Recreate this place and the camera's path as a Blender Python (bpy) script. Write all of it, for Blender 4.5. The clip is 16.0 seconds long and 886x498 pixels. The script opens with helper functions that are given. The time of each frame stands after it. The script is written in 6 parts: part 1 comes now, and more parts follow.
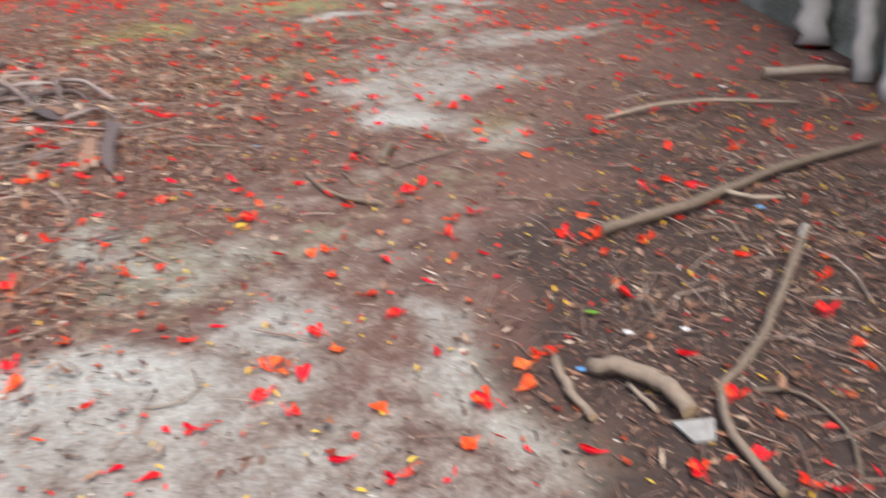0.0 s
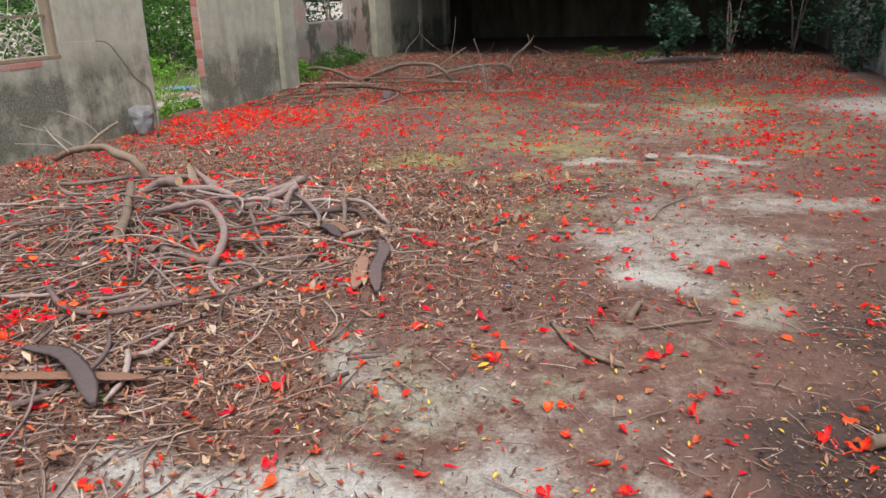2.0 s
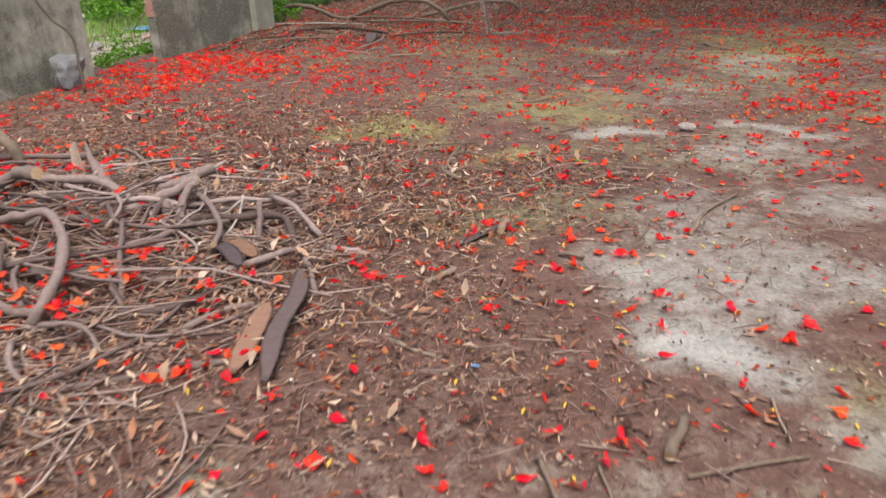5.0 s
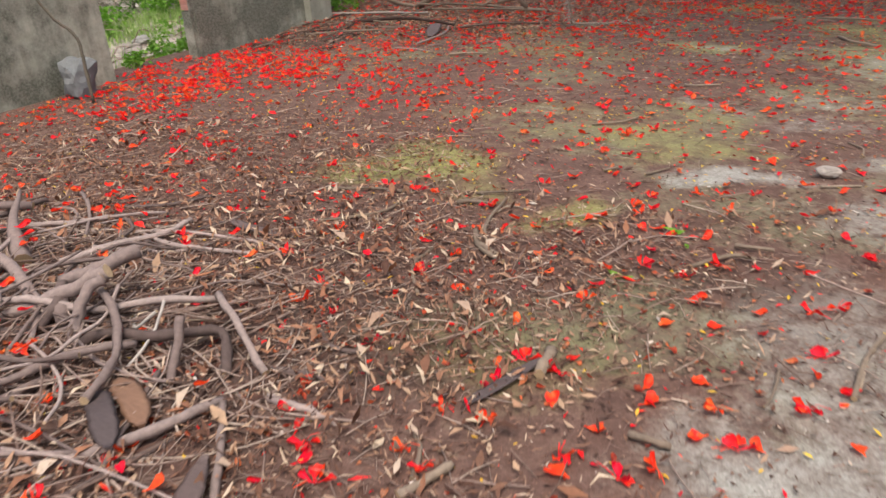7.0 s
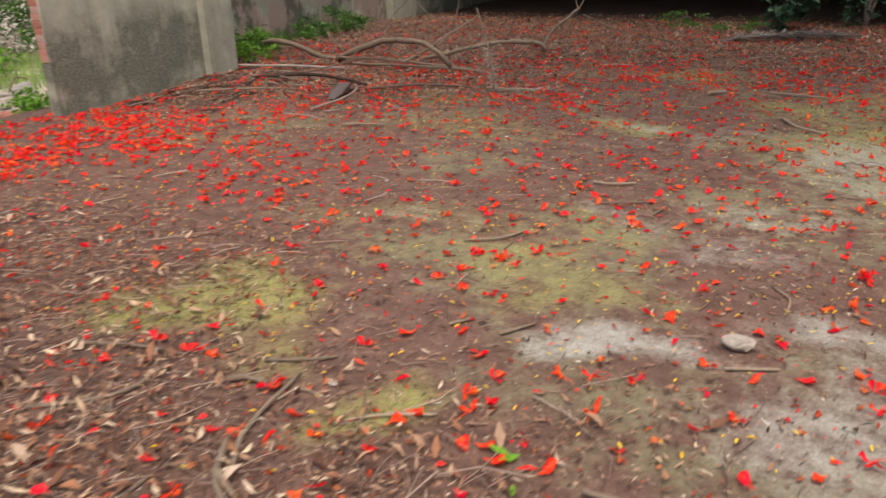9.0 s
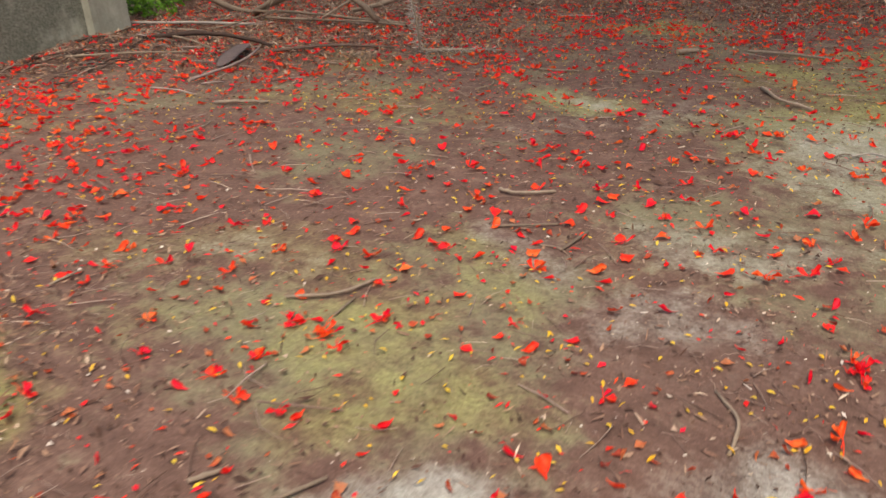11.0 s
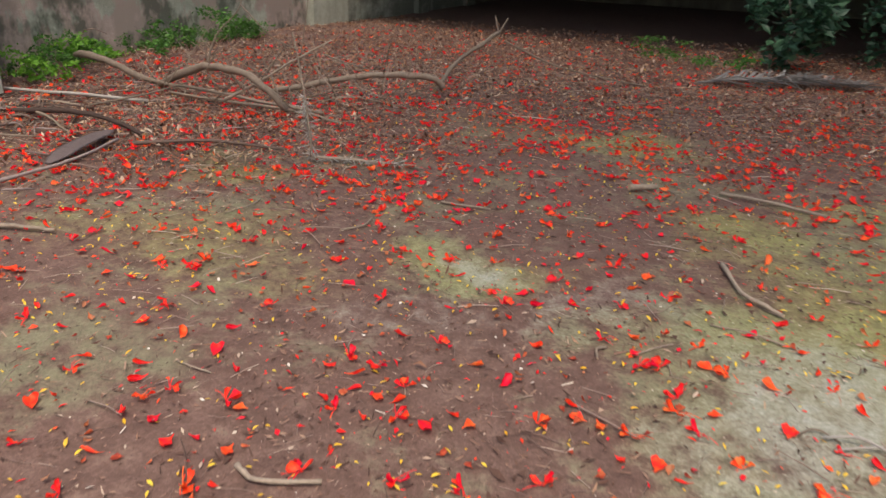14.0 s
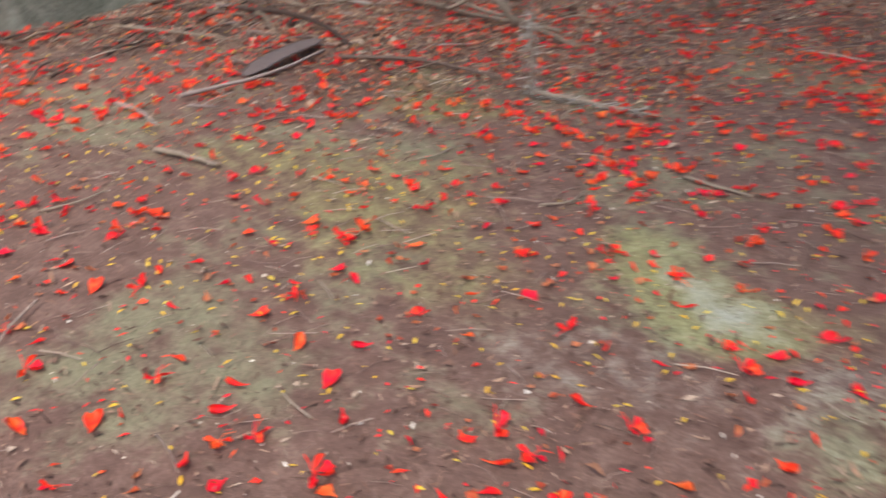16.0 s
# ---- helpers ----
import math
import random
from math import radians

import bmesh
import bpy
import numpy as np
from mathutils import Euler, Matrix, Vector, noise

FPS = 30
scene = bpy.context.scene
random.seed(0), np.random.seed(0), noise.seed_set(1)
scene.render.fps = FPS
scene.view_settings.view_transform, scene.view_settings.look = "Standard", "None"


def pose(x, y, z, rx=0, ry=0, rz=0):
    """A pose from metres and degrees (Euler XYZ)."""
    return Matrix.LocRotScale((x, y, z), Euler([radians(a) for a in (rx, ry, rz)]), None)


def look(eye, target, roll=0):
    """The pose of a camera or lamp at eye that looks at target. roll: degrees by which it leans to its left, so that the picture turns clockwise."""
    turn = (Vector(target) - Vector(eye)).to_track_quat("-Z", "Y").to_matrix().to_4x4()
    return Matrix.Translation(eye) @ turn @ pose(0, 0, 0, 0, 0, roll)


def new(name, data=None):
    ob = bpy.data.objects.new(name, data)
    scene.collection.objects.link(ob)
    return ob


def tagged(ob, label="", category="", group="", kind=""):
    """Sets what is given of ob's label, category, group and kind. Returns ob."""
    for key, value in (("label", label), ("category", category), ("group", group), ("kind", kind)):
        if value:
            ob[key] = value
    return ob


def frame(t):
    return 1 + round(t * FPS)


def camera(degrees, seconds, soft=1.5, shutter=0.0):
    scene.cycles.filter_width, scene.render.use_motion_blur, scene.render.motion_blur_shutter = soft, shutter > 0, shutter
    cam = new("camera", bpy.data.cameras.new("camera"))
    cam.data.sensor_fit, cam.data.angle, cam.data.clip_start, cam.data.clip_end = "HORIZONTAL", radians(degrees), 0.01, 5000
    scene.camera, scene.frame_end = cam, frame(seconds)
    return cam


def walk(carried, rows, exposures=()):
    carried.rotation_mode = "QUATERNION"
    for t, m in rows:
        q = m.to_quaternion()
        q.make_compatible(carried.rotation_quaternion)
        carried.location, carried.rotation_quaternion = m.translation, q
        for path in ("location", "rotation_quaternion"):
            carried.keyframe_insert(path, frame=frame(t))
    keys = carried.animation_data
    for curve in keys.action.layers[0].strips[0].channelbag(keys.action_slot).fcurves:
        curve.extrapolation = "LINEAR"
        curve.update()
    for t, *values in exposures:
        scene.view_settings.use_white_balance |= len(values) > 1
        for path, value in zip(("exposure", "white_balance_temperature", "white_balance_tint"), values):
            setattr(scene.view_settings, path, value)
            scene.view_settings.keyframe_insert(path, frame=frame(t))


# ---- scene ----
cam = camera(60.7, 16.0, soft=1.5, shutter=0.6)
PATH = [
    (0, (-0.006, 0.107, 1.409), (-0.005, 1.864, 0.453), -3.3),
    (0.5, (-0.082, 0.094, 1.478), (-0.392, 1.888, 0.651), -2.8),
    (0.6, (-0.091, 0.093, 1.484), (-0.452, 1.893, 0.689), -2.5),
    (1, (-0.11, 0.096, 1.518), (-0.622, 1.898, 0.818), -2.3),
    (1.5, (-0.111, 0.085, 1.552), (-0.693, 1.886, 0.904), -2.1),
    (2, (-0.078, 0.096, 1.555), (-0.668, 1.898, 0.919), -1.7),
    (2.5, (-0.099, 0.192, 1.552), (-0.706, 1.993, 0.93), -1.5),
    (3, (-0.129, 0.385, 1.554), (-0.76, 2.175, 0.924), -1.4),
    (3.5, (-0.152, 0.66, 1.548), (-0.793, 2.426, 0.862), -1.7),
    (4, (-0.186, 0.973, 1.52), (-0.808, 2.72, 0.772), -1.6),
    (4.2, (-0.204, 1.11, 1.506), (-0.811, 2.857, 0.744), -1.7),
    (6.3, (-0.442, 2.744, 1.43), (-1.136, 4.434, 0.616), -2.9),
    (6.5, (-0.465, 2.887, 1.43), (-1.201, 4.557, 0.61), -3.2),
    (7, (-0.518, 3.207, 1.433), (-1.34, 4.831, 0.605), -3.4),
    (7.5, (-0.459, 3.554, 1.47), (-1.369, 5.134, 0.648), -4.1),
    (8, (-0.396, 3.938, 1.491), (-1.324, 5.523, 0.7), -4.2),
    (8.5, (-0.41, 4.292, 1.518), (-1.245, 5.939, 0.75), -2.2),
    (9, (-0.342, 4.638, 1.526), (-1.113, 6.323, 0.773), -1.2),
    (9.2, (-0.314, 4.781, 1.528), (-1.07, 6.472, 0.773), -1.1),
    (11.3, (-0.207, 6.374, 1.421), (-1.004, 8.117, 0.469), -2.1),
    (11.5, (-0.178, 6.511, 1.426), (-0.977, 8.260, 0.487), -1.8),
    (12, (-0.165, 6.825, 1.447), (-0.930, 8.616, 0.561), -0.1),
    (12.5, (-0.157, 7.131, 1.482), (-0.876, 8.958, 0.631), 1.8),
    (13, (-0.093, 7.471, 1.494), (-0.830, 9.302, 0.668), 2.4),
    (13.5, (-0.014, 7.805, 1.527), (-0.824, 9.608, 0.707), 1.8),
    (14, (-0.062, 8.073, 1.537), (-0.929, 9.849, 0.715), 1.7),
    (14.5, (-0.127, 8.335, 1.546), (-1.084, 10.055, 0.705), 1.5),
    (15, (-0.182, 8.613, 1.534), (-1.243, 10.248, 0.653), 0.9),
    (15.5, (-0.234, 8.898, 1.488), (-1.418, 10.403, 0.532), -0.3),
    (16, (-0.499, 9.040, 1.481), (-1.828, 10.320, 0.397), 0.4),
]

walk(cam, [(t, look(eye, target, roll)) for t, eye, target, roll in PATH],
     exposures=[(0, 0.74, 6250, 10), (0.5, 0.66, 6350, 10), (1, 0.62, 6400, 10), (3, 0.62, 6550, 11), (4, 0.62, 6550, 11), (7, 0.55, 6650, 11), (8, 0.46, 7000, 12), (9, 0.55, 7100, 12), (11.5, 0.54, 7150, 11), (12.5, 0.48, 7000, 11),
                (13, 0.64, 6900, 11), (14, 0.72, 6700, 10), (15, 0.88, 6400, 9), (16, 0.86, 6200, 9)])

# ---- world and light: a bright overcast sky ----
world = bpy.data.worlds.new("overcast_sky")
world.use_nodes = True
scene.world = world
wt = world.node_tree
sky = wt.nodes.new("ShaderNodeTexSky")
sky.sky_type, sky.sun_disc = "NISHITA", False
sky.sun_elevation, sky.sun_rotation = radians(68), radians(153)
sky.air_density, sky.dust_density, sky.ozone_density = 1.0, 6.0, 0.6
wt.links.new(sky.outputs[0], wt.nodes["Background"].inputs["Color"])
wt.nodes["Background"].inputs["Strength"].default_value = 0.15
sun = new("sun", bpy.data.lights.new("sun", "SUN"))
sun.data.energy, sun.data.angle, sun.data.color = 1.2, radians(35), (1.0, 0.96, 0.9)
sun.matrix_world = look((2.5, -5, 14), (0, 0, 0))

# ---- helpers ----
rng = np.random.default_rng(7)


def part(name, bm, material, parent=None, label=""):
    me = bpy.data.meshes.new(name)
    bm.to_mesh(me)
    bm.free()
    for m in (material if isinstance(material, (list, tuple)) else [material]):
        me.materials.append(m)
    ob = new(name, me)
    ob.parent = parent
    if label:
        ob["label"] = label
    return ob


def mesh_of(name, verts, faces, materials, smooth=True):
    me = bpy.data.meshes.new(name)
    me.from_pydata(verts, [], faces)
    for m in materials:
        me.materials.append(m)
    if smooth:
        me.polygons.foreach_set("use_smooth", [True] * len(me.polygons))
    me.update()
    return me


def box(bm, x0, y0, z0, x1, y1, z1, bevel=0.0):
    ret = bmesh.ops.create_cube(bm, size=1.0)
    for v in ret["verts"]:
        v.co = Vector(((x0 + x1) / 2 + v.co.x * (x1 - x0), (y0 + y1) / 2 + v.co.y * (y1 - y0), (z0 + z1) / 2 + v.co.z * (z1 - z0)))
    if bevel:
        edges = list({e for v in ret["verts"] for e in v.link_edges})
        bmesh.ops.bevel(bm, geom=edges, offset=bevel, segments=2, affect="EDGES", profile=0.6)


def smooth_path(points, steps):
    """Catmull-Rom line through the points."""
    p = [Vector(q) for q in points]
    p = [p[0] * 2 - p[1]] + p + [p[-1] * 2 - p[-2]]
    out = []
    for i in range(1, len(p) - 2):
        for k in range(steps):
            t = k / steps
            out.append(0.5 * ((2 * p[i]) + (p[i + 1] - p[i - 1]) * t + (2 * p[i - 1] - 5 * p[i] + 4 * p[i + 1] - p[i + 2]) * t * t
                              + (3 * p[i] - p[i - 1] - 3 * p[i + 1] + p[i + 2]) * t * t * t))
    out.append(p[-2])
    return out


def tube(bm, points, r0, r1, sides=7, steps=4, rough=0.12, seed=0, cap=1):
    """A knobbly tapered stem along a line; its cut ends take material slot cap."""
    rr = random.Random(seed)
    line = smooth_path(points, steps)
    n = len(line)
    rings = []
    side = Vector((0.3, 0.5, 0.8))
    for i, q in enumerate(line):
        d = (line[min(i + 1, n - 1)] - line[max(i - 1, 0)]).normalized()
        u = (side - d * side.dot(d)).normalized()
        side = u
        w = d.cross(u)
        r = (r0 + (r1 - r0) * i / (n - 1)) * (1 + rr.uniform(-rough, rough))
        off = Vector((rr.uniform(-1, 1), rr.uniform(-1, 1), rr.uniform(-1, 1))) * r * 0.25
        rings.append([bm.verts.new(q + off + (u * math.cos(a) + w * math.sin(a)) * r * (1 + rr.uniform(-rough, rough) * 0.6))
                      for a in (2 * math.pi * k / sides for k in range(sides))])
    for a, b in zip(rings, rings[1:]):
        for k in range(sides):
            f = bm.faces.new((a[k], a[(k + 1) % sides], b[(k + 1) % sides], b[k]))
            f.smooth = True
    for ring, flip in ((rings[0], True), (rings[-1], False)):
        f = bm.faces.new(list(reversed(ring)) if flip else ring)
        f.material_index = cap


def scatter(name, shapes, pos, yaw, tilt, scale, material, kind_of=None):
    """One joined mesh of many small shapes laid out by arrays."""
    n = len(pos)
    pick = rng.integers(0, len(shapes), n) if kind_of is None else kind_of
    vs, fs, base = [], [], 0
    for s, (sv, sf) in enumerate(shapes):
        idx = np.nonzero(pick == s)[0]
        if not len(idx):
            continue
        sv = np.asarray(sv, float)
        c, sn = np.cos(yaw[idx]), np.sin(yaw[idx])
        p = sv[None] * scale[idx][:, None, None]
        ca, sa = np.cos(tilt[idx])[:, None], np.sin(tilt[idx])[:, None]
        y2, z2 = p[..., 1] * ca - p[..., 2] * sa, p[..., 1] * sa + p[..., 2] * ca
        x3, y3 = p[..., 0] * c[:, None] - y2 * sn[:, None], p[..., 0] * sn[:, None] + y2 * c[:, None]
        z2 = z2 - np.minimum(z2.min(axis=1), 0)[:, None]
        w = np.stack([x3, y3, z2], -1) + pos[idx][:, None, :]
        vs.append(w.reshape(-1, 3))
        k = len(sv)
        off = base + np.arange(len(idx)) * k
        for f in sf:
            fs.extend((off[:, None] + np.array(f)[None]).tolist())
        base += len(idx) * k
    return new(name, mesh_of(name, np.concatenate(vs).tolist(), fs, [material]))


# ---- where dirt, moss and litter lie on the floor ----
# each: x, y, radius across, radius along, strength
PALE = [(-1.6, 2.05, 0.36, 0.2, 1.05), (-1.25, 2.0, 0.5, 0.25, 0.95), (-0.02, 4.42, 0.4, 0.32, 1.1), (0.05, 5.1, 0.6, 0.7, 0.66), (0.75, 6.2, 0.8, 0.3, 0.7), (-0.3, 5.75, 0.5, 0.5, 0.5), (-0.25, 4.95, 0.4, 0.5, 0.68), (0.35, 3.85, 0.4, 0.25, 0.6), (-1.2, 1.72, 0.9, 0.5, 0.72),
        (-0.6, 2.12, 0.35, 0.3, 0.85), (0, 1.85, 0.24, 0.5, 0.75), (-1.35, 2.92, 0.4, 0.3, 0.6), (-0.75, 1.3, 0.95, 0.6, 0.62), (-1.05, 2.85, 0.7, 0.42, 0.5), (-0.3, 2.6, 0.8, 0.5, 0.36), (-0.6, 3.5, 0.8, 0.45, 0.3),
        (2.78, 11.32, 1.5, 1.28, 0.9), (-0.74, 7.42, 0.28, 0.2, 0.9), (0.1, 7.6, 0.6, 0.2, 0.75), (0.05, 7, 0.5, 0.5, 0.6), (-0.45, 5.6, 0.4, 0.6, 0.55), (-1.36, 11.31, 0.3, 0.25, 0.6), (-0.3, 9.3, 0.4, 0.35, 0.5),
        (-1, 8.95, 0.3, 0.22, 0.45), (0.3, 10.9, 0.55, 0.6, 0.62), (0.15, 10.2, 0.6, 0.5, 0.5), (-0.6, 11, 0.5, 0.45, 0.36), (-2.35, 8.4, 0.4, 0.25, 0.36), (-1.5, 10.7, 0.6, 0.4, 0.3), (-0.3, 8.6, 0.5, 0.3, 0.5)]
MOSS = [(-2.75, 7.02, 0.6, 0.42, 1.35), (-1.57, 6.72, 0.27, 0.21, 1.05), (0.38, 4, 0.3, 0.4, 0.55), (-1.4, 5.2, 0.6, 0.45, 0.55), (0.1, 1.75, 0.3, 0.4, 0.4), (0.4, 11.4, 0.9, 1, 0.85), (-0.25, 12.35, 0.6, 0.6, 0.8),
        (0.5, 13.1, 0.6, 0.5, 0.7), (-1.45, 14.1, 0.6, 0.45, 0.85), (-1.4, 11.28, 0.5, 0.36, 0.85), (-3.7, 12.05, 0.7, 0.42, 0.7), (-3.05, 10.8, 0.8, 0.6, 0.55), (-2.35, 10.8, 0.5, 0.4, 0.45), (-2.3, 8.45, 0.8, 0.4, 0.5),
        (-1.25, 8.7, 0.45, 0.28, 0.55), (-0.35, 9.2, 0.5, 0.4, 0.4), (0.1, 10.3, 0.7, 0.6, 0.5), (-1.5, 8.1, 0.55, 0.35, 0.6), (-2, 7.8, 0.5, 0.3, 0.4), (-1.2, 7.95, 0.4, 0.3, 0.65), (-0.3, 10.8, 0.6, 0.5, 0.42),
        (-5, 9.65, 0.9, 0.4, 0.4), (-2.4, 14.2, 1, 0.7, 0.4), (0.9, 12.2, 0.9, 0.9, 0.6)]
BARE_SPOTS = [(-1.48, 11.32, 0.43, 0.48, 0.90), (0.00, 10.68, 0.86, 1.28, 0.80), (-0.41, 9.56, 0.54, 0.54, 0.80), (0.37, 9.61, 0.64, 0.86, 0.80), (-2.35, 10.14, 0.96, 0.86, 0.60), (-1.28, 8.54, 0.86, 0.54, 0.70),
              (-1.0, 5.5, 0.8, 0.6, 0.7), (-1.5, 7.9, 1.0, 0.6, 0.7), (-0.4, 6.9, 1.0, 0.7, 0.6), (-1.0, 2.9, 0.9, 0.6, 0.6), (-0.3, 3.2, 0.8, 0.6, 0.4), (-1.07, 13.36, 1.28, 0.86, 0.60), (-3.21, 11.54, 0.96, 0.86, 0.60), (1.07, 8.97, 1.28, 1.28, 0.70), (-2.68, 12.39, 2.14, 1.28, 0.40), (-0.86, 13.89, 1.93, 1.28, 0.50), (-4.49, 10.68, 1.71, 0.96, 0.50), (0.64, 12.82, 1.28, 1.50, 0.70), (-1.93, 11.96, 1.50, 0.86, 0.45)]
# dark soil; the widest spots, at y 15.8 and 21.49, also paint far-end shade
SOIL_AND_SHADE = [(-1.9, 5.3, 1.0, 0.9, 0.52), (-2.4, 3.4, 0.7, 1.0, 0.40), (-2.6, 15.8, 4.6, 2.2, 0.46), (-4.6, 12.3, 1.5, 0.9, 0.5), (-1.2, 12.2, 0.9, 0.5, 0.34), (-0.4, 8.2, 0.5, 0.4, 0.30), (-0.9, 6.0, 0.9, 0.35, 0.40), (1.35, 2.2, 1.0, 1.6, 1.4), (0.95, 3.4, 0.7, 0.7, 0.6), (1.6, 4.2, 0.9, 1.1, 0.6), (0.55, 1.3, 0.45, 1.0, 1.1), (1.9, 0.5, 1.0, 2.0, 1.0), (-2.14, 21.49, 6.42, 2.78, 0.40),
        (-3.3, 4.3, 1.9, 1.8, 0.56), (-2.6, 6.0, 1.4, 0.7, 0.44), (-3.0, 2.6, 1.4, 1.2, 0.44), (-4.6, 7.2, 1.4, 1.0, 0.36), (-6.21, 11.54, 0.96, 1.18, 0.50), (-5.35, 13.89, 2.14, 0.75, 0.42)]
LITTER = [(1.15, 2.3, 0.8, 1.1, 0.25), (1.4, 3.6, 0.7, 0.7, 0.25), (-3.3, 4.3, 2.0, 2.0, 1.0), (-3.0, 2.6, 1.6, 1.3, 1.0), (-2.7, 1.4, 1.1, 1.4, 0.9), (-4.6, 5.6, 1.9, 2.0, 0.9), (-2.2, 5.5, 1.3, 1.0, 1.0), (-1.5, 4.0, 1.0, 1.0, 0.7), (-3.6, 7.0, 1.3, 0.9, 0.85),
          (-1.9, 6.1, 1.1, 0.7, 0.75), (-5.56, 13.36, 2.46, 1.60, 0.90), (-5.89, 16.67, 2.78, 3.21, 0.90), (-1.71, 18.60, 6.96, 3.21, 1.00), (-6.85, 11.96, 0.96, 1.50, 0.90), (-5.2, 3.0, 1.7, 2.5, 0.9), (-0.8, 6.6, 0.9, 0.4, 0.35)]


def spots(x, y, table):
    out = np.zeros_like(x)
    u = x + 0.16 * np.sin(3.1 * y + 1.7 * x) + 0.09 * np.sin(7.3 * y - 2.9 * x + 1) + 0.05 * np.sin(15 * x + 6 * y)
    y = y + 0.16 * np.sin(2.7 * x - 1.3 * y + 2) + 0.09 * np.sin(6.7 * x + 3.1 * y) + 0.05 * np.sin(13 * y - 7 * x)
    x = u
    for cx, cy, rx, ry, a in table:
        out = np.maximum(out, a * np.exp(-(((x - cx) / rx) ** 2 + ((y - cy) / ry) ** 2) ** 1.3))
    return out


def heap_height(x, y):
    """Low mounds of rotted leaves under the brush pile and along the wall."""
    h = 0.11 * np.exp(-(((x + 3.6) / 1.7) ** 2 + ((y - 4.4) / 1.5) ** 2)) + 0.05 * np.exp(-(((x + 3.2) / 1.4) ** 2 + ((y - 2.4) / 1.4) ** 2))
    h += 0.12 * np.exp(-(((x + 7.2) / 0.9) ** 2 + ((y - 14.1) / 1.3) ** 2)) + 0.07 * np.exp(-(((x + 6.6) / 0.7) ** 2 + ((y - 12.1) / 0.8) ** 2))
    h += 0.10 * np.exp(-(((x + 7.5) / 1.2) ** 2 + ((y - 17.7) / 3.0) ** 2)) + 0.06 * np.exp(-(((x + 5.6) / 1.2) ** 2 + ((y - 5.0) / 2.0) ** 2))
    ripple = 0.012 * np.sin(5.1 * x + 1.3 + np.sin(2.3 * y)) * np.sin(4.7 * y + 0.4) + 0.006 * np.sin(13 * x + 2 * y) * np.sin(11.7 * y - 3 * x)
    return h * (1 + 0.5 * ripple / 0.018) - 0.012


def on_ground(x, y):
    return np.maximum(heap_height(x, y), 0.0)


# ---- materials ----
def material(name):
    m = bpy.data.materials.new(name)
    m.use_nodes = True
    t = m.node_tree
    return m, t, t.nodes["Principled BSDF"]


def node(t, kind, **values):
    n = t.nodes.new("ShaderNode" + kind)
    for k, v in values.items():
        n.inputs[k.replace("_", " ")].default_value = v
    return n


def ramp(t, fac, stops, mode="LINEAR"):
    r = t.nodes.new("ShaderNodeValToRGB")
    r.color_ramp.interpolation = mode
    while len(r.color_ramp.elements) < len(stops):
        r.color_ramp.elements.new(0.5)
    for e, (p, c) in zip(r.color_ramp.elements, stops):
        e.position, e.color = p, (*c, 1) if len(c) == 3 else (c[0], c[0], c[0], 1)
    t.links.new(fac, r.inputs["Fac"])
    return r.outputs["Color"]


def blend(t, fac, a, b, how="MIX"):
    n = t.nodes.new("ShaderNodeMix")
    n.data_type, n.blend_type = "RGBA", how
    for sock, v in ((n.inputs["Factor"], fac), (n.inputs["A"], a), (n.inputs["B"], b)):
        if hasattr(v, "is_linked"):
            t.links.new(v, sock)
        else:
            sock.default_value = v if isinstance(v, float) else (*v, 1)
    return n.outputs["Result"]


def maths(t, op, a, b=0.0, clamp=False):
    n = t.nodes.new("ShaderNodeMath")
    n.operation, n.use_clamp = op, clamp
    for sock, v in zip(n.inputs, (a, b)):
        if hasattr(v, "is_linked"):
            t.links.new(v, sock)
        else:
            sock.default_value = v
    return n.outputs[0]


def noise_at(t, scale, detail=4.0, rough=0.6, stretch=(1, 1, 1), what="Fac"):
    co = t.nodes.new("ShaderNodeTexCoord")
    mp = t.nodes.new("ShaderNodeMapping")
    mp.inputs["Scale"].default_value = stretch
    t.links.new(co.outputs["Object"], mp.inputs["Vector"])
    n = node(t, "TexNoise", Scale=scale, Detail=detail, Roughness=rough)
    t.links.new(mp.outputs[0], n.inputs["Vector"])
    return n.outputs[what]


def bump(t, bsdf, height, strength=0.4, distance=0.01):
    b = node(t, "Bump", Strength=strength, Distance=distance)
    t.links.new(height, b.inputs["Height"])
    t.links.new(b.outputs[0], bsdf.inputs["Normal"])


